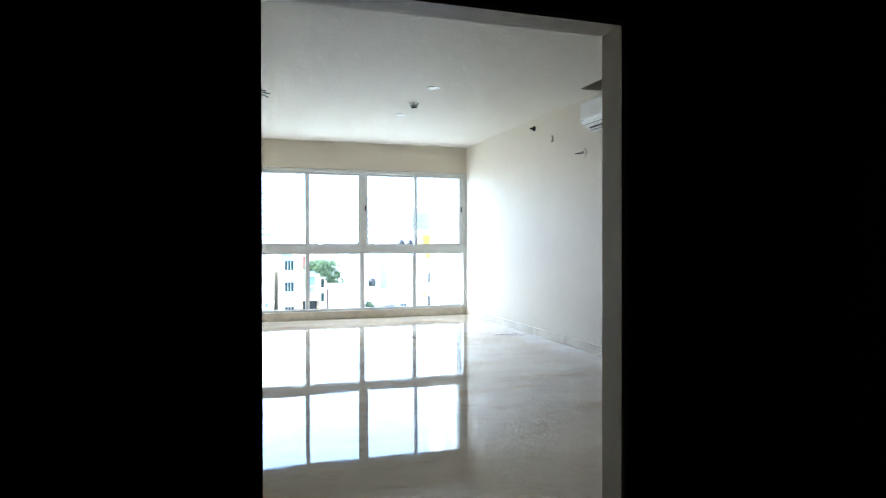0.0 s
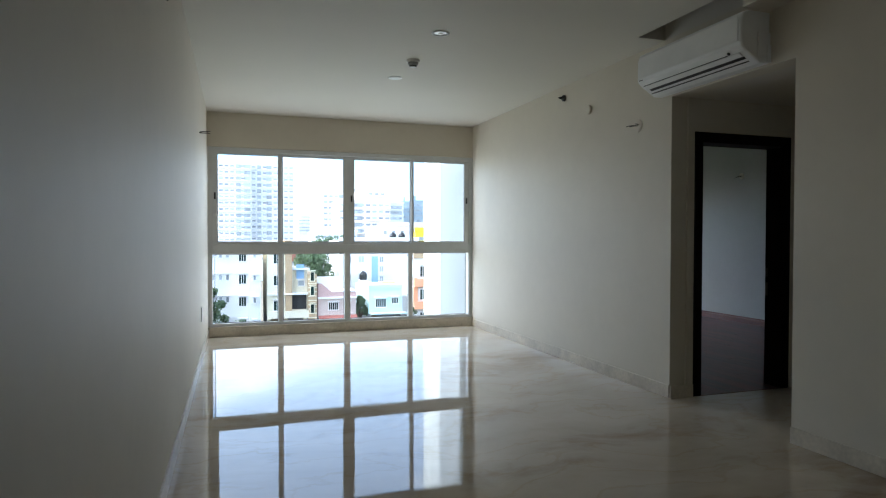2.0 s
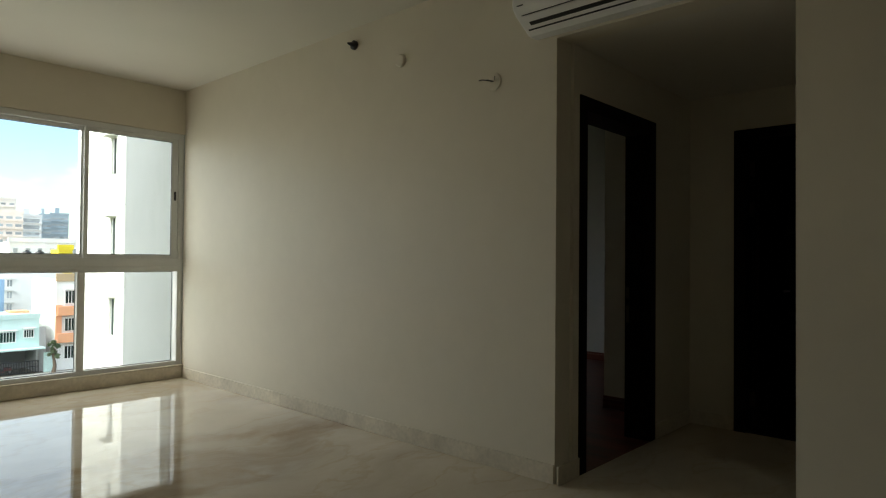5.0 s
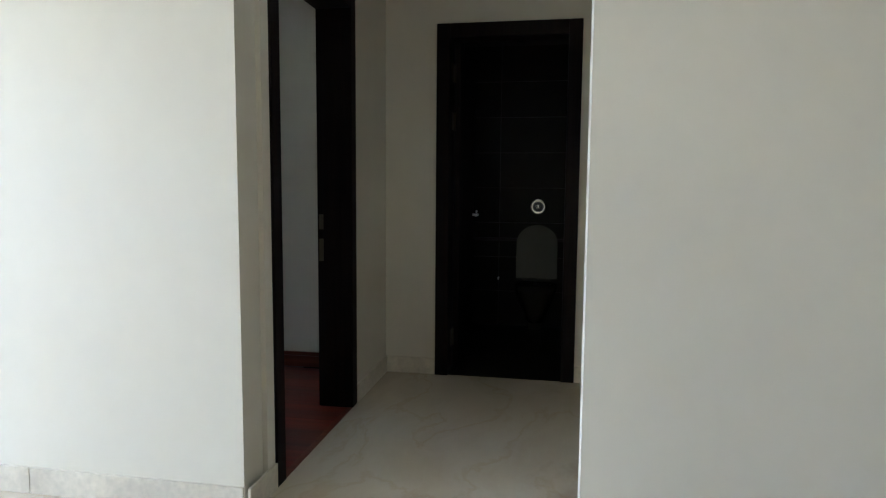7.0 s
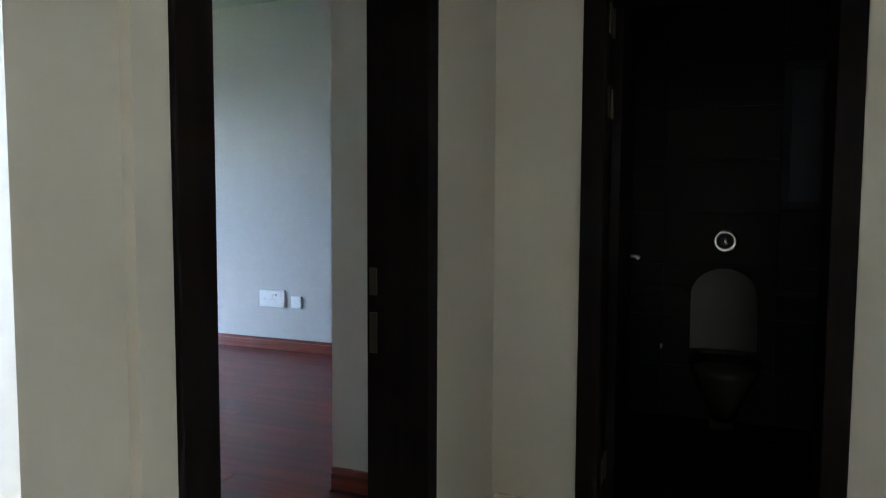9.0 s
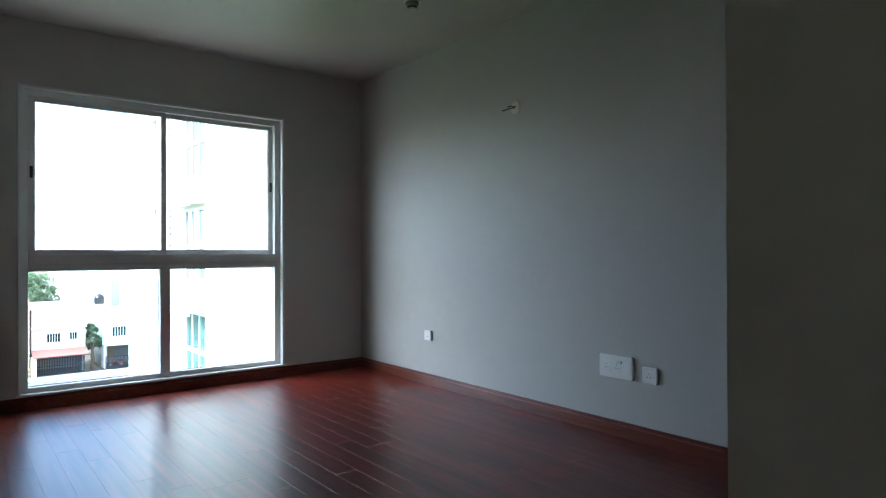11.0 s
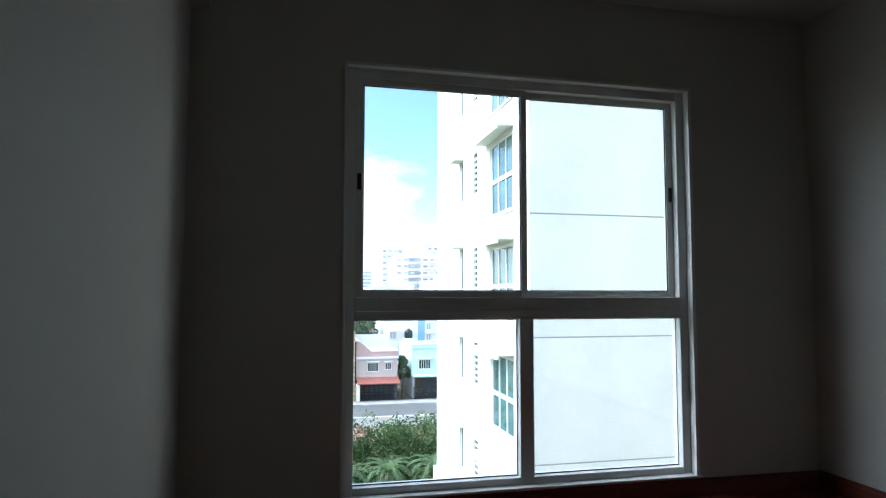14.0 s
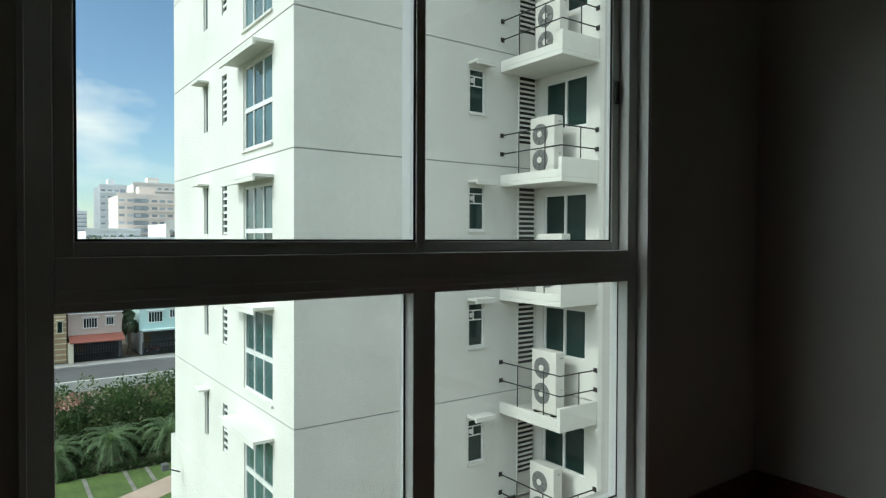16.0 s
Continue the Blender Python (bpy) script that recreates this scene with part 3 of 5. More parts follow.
# ---------------------------------------------------------------- split air conditioner over the passage
def split_unit(at):
    ac = thing("air_conditioner", "white wall-mounted split air conditioner with dark louvre slot", "air conditioner", at)
    L = 0.56
    prof = [(0, 0.0), (0, 0.34), (-0.17, 0.34), (-0.215, 0.325), (-0.232, 0.28), (-0.234, 0.13), (-0.226, 0.105), (-0.195, 0.075), (-0.07, 0.0)]
    bm = bmesh.new()
    ends = []
    for y in (-L, -L + 0.012, L - 0.012, L):
        k = 0.97 if abs(y) == L else 1.0
        ends.append([bm.verts.new((at[0] + x * k, at[1] + y, at[2] + 0.17 + (z - 0.17) * k)) for x, z in prof])
    n = len(prof)
    for a, b in zip(ends, ends[1:]):
        for i in range(n):
            bm.faces.new((a[i], a[(i + 1) % n], b[(i + 1) % n], b[i]))
    bm.faces.new(ends[0][::-1])
    bm.faces.new(ends[-1])
    body = part("body", bm, PLASTIC, ac)
    x, y, z = at
    part("front_panel", boxes((x - 0.2375, x - 0.235, y - L + 0.03, y + L - 0.03, z + 0.135, z + 0.30), bevel=0.001), PLASTIC, ac)

    def slant(y0, y1, u0, u1, lift):
        """A strip on the sloping underside, u from the front (0) to the back (1)."""
        s = bmesh.new()
        p0, p1 = Vector((x - 0.195, 0, z + 0.075)), Vector((x - 0.07, 0, z))
        nrm = Vector((p0.z - p1.z, 0, p1.x - p0.x)).normalized() * -1
        if nrm.z > 0:
            nrm = -nrm
        pts = []
        for yy in (y0, y1):
            for u in (u0, u1):
                for h in (0.0005, lift):
                    q = p0.lerp(p1, u) + nrm * h
                    pts.append(s.verts.new((q.x, yy, q.z)))
        for f in ((0, 1, 3, 2), (4, 6, 7, 5), (0, 4, 5, 1), (2, 3, 7, 6), (1, 5, 7, 3), (0, 2, 6, 4)):
            s.faces.new([pts[i] for i in f])
        return s
    part("slot", slant(y - 0.50, y + 0.50, 0.34, 0.50, 0.003), BLACK, ac, "dark air outlet slot")
    part("slot", slant(y - 0.50, y + 0.53, 0.66, 0.72, 0.003), BLACK, ac)
    part("louvre", slant(y - 0.50, y + 0.50, 0.02, 0.30, 0.006), PLASTIC, ac)
    part("seam", slant(y - 0.40, y + 0.52, -0.02, 0.005, 0.004), BLACK, ac)
    part("badge", boxes((x - 0.2365, x - 0.234, y + L - 0.075, y + L - 0.035, z + 0.112, z + 0.118)), BLACK, ac)
    part("sensor", lathe(bmesh.new(), [(0.012, 0), (0.012, 0.004)], 12, pose(x - 0.205, y - 0.42, z + 0.083, 0, -140, 0)), BLACK, ac)
    part("end_bracket", boxes((x - 0.10, x, y - L - 0.012, y - L - 0.001, z + 0.03, z + 0.20), (x - 0.03, x, y - L - 0.02, y - L - 0.012, z, z + 0.12), bevel=0.003), PLASTIC, ac)
    return ac


split_unit((LX1 - 0.002, 5.29, 2.485))


# ---------------------------------------------------------------- ceiling fittings
def spot_light(x, y, z, lit):
    s = thing("ceiling_light", "recessed round ceiling light, switched off" if lit else "flat round white ceiling cover plate", "ceiling light", (x, y, z))
    part("trim_ring", lathe(bmesh.new(), [(0.060, 0), (0.068, -0.005), (0.072, -0.002), (0.072, 0)] if not lit else [(0.048, -0.001), (0.050, -0.008), (0.066, -0.009), (0.073, -0.003), (0.073, 0)], 28, pose(x, y, z)), PLASTIC, s, smooth=True)
    if lit:
        part("reflector", lathe(bmesh.new(), [(0.047, -0.0025), (0.025, -0.005), (0.010, -0.012)], 24, pose(x, y, z)), STEEL, s, "shiny metal reflector")
    else:
        part("cover", lathe(bmesh.new(), [(0.058, -0.006), (0.05, -0.009)], 24, pose(x, y, z)), LENS, s)
    return s


spot_light(1.909, 6.22, H, True)
spot_light(1.918, 7.715, H, False)


def detector(x, y, z, label):
    d = thing("smoke_detector", label, "smoke detector", (x, y, z))
    part("base", lathe(bmesh.new(), [(0.052, -0.022), (0.059, -0.018), (0.061, 0)], 28, pose(x, y, z)), PLASTIC, d, smooth=True)
    part("chamber", lathe(bmesh.new(), [(0.032, -0.050), (0.043, -0.044), (0.050, -0.022)], 28, pose(x, y, z)), PLASTIC_GREY, d, smooth=True)
    part("grille", lathe(bmesh.new(), [(0.026, -0.058), (0.034, -0.054), (0.035, -0.0495)], 24, pose(x, y, z)), BLACK, d, "dark sensing grille")
    part("cap", lathe(bmesh.new(), [(0.018, -0.066), (0.025, -0.062), (0.025, -0.0585)], 24, pose(x, y, z)), PLASTIC, d)
    return d


detector(1.916, 7.044, H, "round white smoke detector on the ceiling")
detector(7.0, 9.4, H, "round smoke detector on the bedroom ceiling")


# ---------------------------------------------------------------- loose wires, plates, sockets
def wire_end(at, face, label, plate=0.0, black=False, up=0.0):
    """Wire ends standing out of a wall. face: +1 towards +x, -1 towards -x."""
    w = thing("wire_outlet", label, "wire outlet", at)
    x, y, z = at
    if plate:
        part("plate", lathe(bmesh.new(), [(plate, 0), (plate * 0.96, 0.006), (plate * 0.3, 0.010)], 24, pose(x, y, z, 0, 90 * face, 0)), PAINT, w, "round plaster-coloured wall plate")
    if black:
        part("stub", lathe(bmesh.new(), [(0.034, 0), (0.034, 0.02), (0.018, 0.028), (0.010, 0.06), (0.004, 0.075)], 16, pose(x, y, z, 0, 90 * face, 0)), BLACK, w, "black lamp stub")
        return w
    rng = random.Random(int(abs(y) * 100))
    for i in range(3):
        bm = bmesh.new()
        p = Vector((x, y, z + 0.004 * i))
        d = Vector((face * 0.7, 0.35 - 0.5 * i, 0.15 - 0.35 * rng.random() + up)).normalized()
        for j in range(4):
            q = p + d * 0.028
            tube(bm, p, q, 0.0035, 6)
            p = q
            d = (d + Vector((0.1 * face, 0.25 * (rng.random() - 0.5), -0.25 + 0.3 * rng.random()))).normalized()
        part("wire", bm, WIRE, w)
    return w


wire_end((LX1, 7.458, 2.817), -1, "black lamp stub standing out of the wall", black=True)
wire_end((LX1, 6.150, 2.304), -1, "loose wire ends on a round wall plate", plate=0.055)
wire_end((BX1, 9.20, 2.268), -1, "loose wire ends on the bedroom wall", plate=0.05)
wire_end((BX0, 9.34, 2.28), 1, "loose wire ends on the bedroom wall", plate=0.045)
wire_end((LX0 - 0.012, 8.38, 2.387), 1, "loose wire ends on the living room wall", up=0.1)
wire_end((LX0 - 0.041, 4.08, 2.272), 1, "loose wire ends on the living room wall", plate=0.045)
plate = thing("cover_plate", "round blank cover plate high on the wall", "cover plate", (LX1, 6.958, 2.599))
part("plate", lathe(bmesh.new(), [(0.045, 0), (0.045, 0.012), (0.036, 0.020)], 24, pose(LX1, 6.958, 2.599, 0, -90, 0)), PAINT, plate)


def wall_plate(name, at, face, w, h, modules, label, group="", hole=False):
    """Modular plate on a wall across x. modules: (start, width, kind) along y."""
    t = thing(name, label, "socket" if name == "power_socket" else "switch", at, group)
    x, y, z = at
    d = (0.022 if face < 0 else 0.012) * face
    part("plate", boxes((x, x + d, y - w / 2, y + w / 2, z - h / 2, z + h / 2), bevel=0.003), PLASTIC, t)
    for s, mw, kind in modules:
        y0 = y - w / 2 + s
        if kind == "rocker":
            part("rocker", boxes((x + d, x + d + 0.004 * face, y0, y0 + mw, z - h * 0.3, z + h * 0.3), bevel=0.0015), PLASTIC, t)
        else:
            m = part("socket_face", boxes((x + d, x + d + 0.002 * face, y0, y0 + mw, z - h * 0.33, z + h * 0.33), bevel=0.001), PLASTIC, t)
            pins = bmesh.new()
            for py, pz in ((0, 0.012), (-0.010, -0.008), (0.010, -0.008)):
                tube(pins, (x + d + 0.0015 * face, y0 + mw / 2 + py, z + pz), (x + d + 0.0028 * face, y0 + mw / 2 + py, z + pz), 0.003, 8)
            part("pin_hole", pins, BLACK, m)
    if hole:
        part("module_gap", boxes((x + d, x + d + 0.002 * face, y - 0.065, y - 0.005, z + 0.022, z + 0.042)), PLASTIC_GREY, t, "dark open module slot")
    return t


wall_plate("power_socket", (BX1, 10.293, 0.442), -1, 0.095, 0.085, [(0.02, 0.055, "socket")], "small white socket plate low on the wall")
wall_plate("power_socket", (BX1, 8.29, 0.445), -1, 0.25, 0.145, [(0.02, 0.05, "rocker"), (0.085, 0.06, "socket"), (0.16, 0.06, "socket")], "wide white socket and switch plate low on the wall", hole=True)
wall_plate("power_socket", (BX1, 8.045, 0.422), -1, 0.10, 0.10, [(0.022, 0.055, "socket")], "square white socket plate low on the wall")
wall_plate("light_switch", (BX0, 9.16, 1.0), 1, 0.085, 0.095, [(0.02, 0.045, "socket")], "square white socket plate on the bedroom wall", "bed switches")
wall_plate("light_switch", (BX0, 9.34, 1.0), 1, 0.085, 0.095, [(0.015, 0.025, "rocker"), (0.045, 0.025, "rocker")], "square white switch plate on the bedroom wall", "bed switches")
wall_plate("power_socket", (LX0 - 0.011, 8.51, 0.497), 1, 0.085, 0.15, [(0.02, 0.045, "socket")], "white socket plate low on the living room wall")

# ---------------------------------------------------------------- bathroom
wc = thing("toilet", "grey-white toilet with its lid up against the tiled wall", "toilet", (7.2, 4.77, 0))


def oval(bm, cx, cy, z, a, b, back, seg=28):
    out = []
    for i in range(seg):
        t = 2 * math.pi * i / seg
        px = cx + a * math.cos(t)
        out.append(bm.verts.new((min(px, back), cy + b * math.sin(t), z)))
    return out


bowl = bmesh.new()
rings = [oval(bowl, 6.96, 4.77, z, a, b, 7.19) for z, a, b in ((0.10, 0.13, 0.075), (0.16, 0.17, 0.09), (0.26, 0.24, 0.14), (0.36, 0.285, 0.175), (0.40, 0.29, 0.178))]
for a, b in zip(rings, rings[1:]):
    for i in range(len(a)):
        bowl.faces.new((a[i], a[(i + 1) % len(a)], b[(i + 1) % len(b)], b[i]))
bowl.faces.new(rings[0][::-1])
bowl.faces.new(rings[-1])
part("bowl", bowl, CERAMIC_DIM, wc, smooth=True)
part("trap", boxes((6.99, 7.19, 4.705, 4.835, 0.0, 0.14), bevel=0.02), CERAMIC_DIM, wc)


def shield(x0, x1, w, z0, z1, hollow=0.0):
    bm = bmesh.new()
    front, backv = [], []
    n = 18
    pts = [(-w, z0), (w, z0)] + [(w * math.cos(math.pi * i / n), z1 - w * 0.9 + w * 0.9 * math.sin(math.pi * i / n)) for i in range(n + 1)]
    for yy, zz in pts:
        lean = (zz - z0) * 0.10
        front.append(bm.verts.new((x0 + lean, 4.77 + yy, zz)))
        backv.append(bm.verts.new((x1 + lean, 4.77 + yy, zz)))
    bm.faces.new(front)
    bm.faces.new(backv[::-1])
    for i in range(len(pts)):
        j = (i + 1) % len(pts)
        bm.faces.new((front[i], front[j], backv[j], backv[i]))
    return bm


part("lid", shield(7.115, 7.13, 0.175, 0.43, 0.89), CERAMIC_DIM, wc)
part("seat", shield(7.09, 7.105, 0.145, 0.45, 0.85), CERAMIC_DIM, wc)
part("seat_hinge", tube(bmesh.new(), (7.10, 4.65, 0.42), (7.10, 4.89, 0.42), 0.014), CERAMIC_DIM, wc)
flush = thing("flush_button", "round white flush button ring on the tiled wall", "flush button", (7.2, 4.77, 1.045))
part("ring", lathe(bmesh.new(), [(0.068, 0), (0.067, 0.015), (0.065, 0.018), (0.046, 0.0185), (0.042, 0.016), (0.040, 0.006)], 30, pose(7.185, 4.77, 1.045, 0, -90, 0)), RING, flush, smooth=True)
part("button", lathe(bmesh.new(), [(0.041, 0.0065), (0.034, 0.010), (0.020, 0.0105)], 24, pose(7.185, 4.77, 1.045, 0, -90, 0)), BLACK, flush, "dark recessed push button")
part("button_centre", lathe(bmesh.new(), [(0.020, 0.010), (0.018, 0.018), (0.010, 0.023)], 16, pose(7.185, 4.77, 1.045, 0, -90, 0)), CHROME, flush, smooth=True)
for px, pz in ((5.30, 1.0), (5.10, 0.42)):
    v = thing("angle_valve", "small chrome water valve on the tiled wall", "valve", (7.185, px, pz))
    part("body", tube(tube(bmesh.new(), (7.187, px, pz), (7.15, px, pz), 0.008), (7.158, px, pz - 0.016), (7.158, px, pz + 0.010), 0.006), STEEL, v)
vent_win = thing("window_3", "small dark framed ventilator window in the bathroom wall", "window", (7.185, 4.27, 1.23))
vent_win["kind"] = "structure"
part("window_frame", boxes((7.165, 7.187, 4.46, 4.50, 1.23, 2.03), (7.165, 7.187, 4.04, 4.08, 1.23, 2.03), (7.165, 7.187, 4.08, 4.46, 1.23, 1.27), (7.165, 7.187, 4.08, 4.46, 1.99, 2.03), bevel=0.003), GRATE, vent_win)
part("pane", boxes((7.178, 7.186, 4.08, 4.46, 1.27, 1.99)), BLACK, vent_win)
structure("cistern_ledge", boxes((7.165, 7.187, 3.95, 5.40, 0.745, 0.772), bevel=0.003), GRATE, "narrow dark ledge along the tiled wall", "ledge")
tile_wall = thing("wall_tiling", "large dark grey wall tiles, darkened further for the dim bathroom", "tiles", (7.19, 4.9, 0))
tile_wall["kind"] = "structure"
tile_me = mesh_of("tile", boxes((-0.006, 0.006, -0.2985, 0.2985, -0.1485, 0.1485), bevel=0.0015), BATH_TILE_DIM)
for i in range(8):
    for j in range(4):
        o = share("tile", tile_me, tile_wall, Matrix())
        o.location = (7.194 - 7.19, 4.20 + 0.6 * j - 4.9, 0.155 + 0.3 * i)

# ================================================================ outside
FACADE = material("white_facade_paint", (0.618, 0.617, 0.572), 0.75, spots=0.09, spot_scale=0.5, grain=0.05, grain_scale=7, bump=0.03, bump_scale=6)
JOINT = material("grey_facade_joint", (0.30, 0.30, 0.29), 0.85, grain=0.1, grain_scale=12)
DARK_GLASS = material("dark_window_glass", (0.012, 0.032, 0.028), 0.08, spots=0.25, spot_scale=1.2, vary=0.35, spec=0.35)
TEAL_GLASS = material("teal_curtained_glass", (0.065, 0.125, 0.125), 0.06, spots=0.35, spot_scale=1.6, vary=0.3, spec=0.6)
# distant window glass made pale: the haze is painted into it
HAZY_GLASS = material("hazy_window_glass", (0.38, 0.41, 0.43), 0.2, vary=0.35)
RAIL_BLACK = material("black_painted_rail", (0.015, 0.015, 0.017), 0.5)
GRASS = material("lawn_grass", (0.085, 0.135, 0.030), 0.9, spots=0.3, spot_scale=0.4, grain=0.3, grain_scale=6)
EARTH = material("dry_earth", (0.19, 0.16, 0.115), 0.95, spots=0.25, spot_scale=0.05, grain=0.2, grain_scale=0.8)
ASPHALT = material("worn_asphalt", (0.13, 0.13, 0.13), 0.9, spots=0.2, spot_scale=0.15, grain=0.15, grain_scale=3)
PAVING = material("pink_paving", (0.42, 0.32, 0.25), 0.85, spots=0.15, spot_scale=0.6, grain=0.1, grain_scale=5)
KERB = material("pale_kerb_stone", (0.45, 0.44, 0.41), 0.85, spots=0.2, spot_scale=0.8)

ground = tagged(part("ground", boxes((-1500, 1500, -1500, 2600, GROUND - 1, GROUND)), EARTH), "dry earth ground reaching to the horizon", "ground", kind="structure")
tagged(part("road", boxes((-160, 160, 77.0, 88.0, GROUND, GROUND + 0.05)), ASPHALT), "worn grey asphalt street in front of the houses", "road", kind="structure")
tagged(part("pavement", boxes((-160, 160, 88.0, 90.6, GROUND, GROUND + 0.20)), KERB), "pale pavement with a kerb along the houses", "pavement", kind="structure")
tagged(part("boundary_wall", boxes((-160, 160, 75.9, 76.2, GROUND, GROUND + 1.0), bevel=0.03), FACADE), "low pale boundary wall between garden and street", "wall", kind="structure")
tagged(part("lawn", boxes((-40, 60, 24.0, 51.9, GROUND, GROUND + 0.06)), GRASS), "short green lawn in the garden", "lawn", kind="structure")
# the last box is an unseen fin, added to keep sun off the return wall
structure("wall_exterior_and_fin", boxes((LX1 + 0.07, BX1 + 0.2, 11.70, 11.72, H, H + 0.6), (LX1 + 0.07, 4.84, 11.70, 11.72, GROUND, H), (6.975, BX1 + 0.2, 11.70, 11.735, GROUND, H), (4.84, 6.975, 11.70, 11.72, GROUND, 0.10), (4.84, 6.975, 11.70, 11.72, 2.47, H), (-3.0, LX1, 10.42, 10.45, GROUND, 0.10), (-3.0, LX1, 10.45, 10.47, 2.51, 3.6), (-1.25, -1.0, 10.472, 12.6, GROUND, H + 9.0)), FACADE, "white rendered outside face of the flat, with an unseen fin added for shade", "wall")
# facade white turned greyer: the shade on the return wall is in its colour
RETURN_SHADED = material("shaded_facade_paint", (0.47, 0.49, 0.49), 0.75, spots=0.08, spot_scale=0.6, grain=0.04, grain_scale=7, bump=0.03, bump_scale=6)
structure("wall_return", boxes((LX1, LX1 + 0.07, LY1, 11.72, GROUND, H + 0.6)), RETURN_SHADED, "rendered return wall beside the window, shade put into its grey", "wall")
pm = bmesh.new()
for i in range(24):
    u = i / 23
    cx, cy = 7.5 + 14.0 * u, 44.9 + 9.0 * u - 0.4 * math.sin(u * 3.1)
    vs = [pm.verts.new((cx + 0.5 * s, cy - 0.85 * s, GROUND + 0.075)) for s in (-1, 1)]
    if i:
        pm.faces.new((prev[0], prev[1], vs[1], vs[0]))
    prev = vs
tagged(part("garden_path", pm, PAVING), "curving pink paved garden path", "path", kind="structure")

# ---- the neighbouring tower
TX, TY, TEND = 10.42, 23.4, 34.5
STOREY, BAND = 3.2, 3.08
WX = 17.95                       # wing beside the balconies
tower = thing("apartment_tower", "white painted apartment tower with hooded windows and balconies", "apartment building", (TX, TY, GROUND))
ZTOP = BAND + STOREY * 6
tw = boxes((TX + 0.02, 32.0, TY + 0.02, TEND, GROUND, ZTOP), (WX + 0.02, 32.0, 12.5, TY, GROUND, ZTOP), (TX - 0.12, 30.0, TY - 0.1, TEND + 0.6, GROUND, -6.4))
part("wall", tw, FACADE, tower)
part("roof_slab", boxes((TX - 0.25, 32.2, TY - 0.25, TEND + 0.2, ZTOP, ZTOP + 0.4), bevel=0.02), FACADE, tower)


def skin(bm, plane, u0, u1, z0, z1, holes):
    """Facade skin 2 cm proud, left open at the holes; plane: 'x' (at TX) or 'y' (at TY) or 'w' (at WX)."""
    us = sorted({u0, u1, *[h[0] for h in holes], *[h[1] for h in holes]})
    for a, b in zip(us, us[1:]):
        mid = (a + b) / 2
        cuts = sorted([(h[2], h[3]) for h in holes if h[0] <= mid <= h[1]])
        z = z0
        for c0, c1 in cuts + [(z1, z1)]:
            if c0 > z:
                if plane == "x":
                    box(bm, TX - 0.10, TX + 0.02, a, b, z, c0)
                elif plane == "w":
                    box(bm, WX - 0.10, WX + 0.02, a, b, z, c0)
                else:
                    box(bm, a, b, TY - 0.10, TY + 0.02, z, c0)
            z = c1


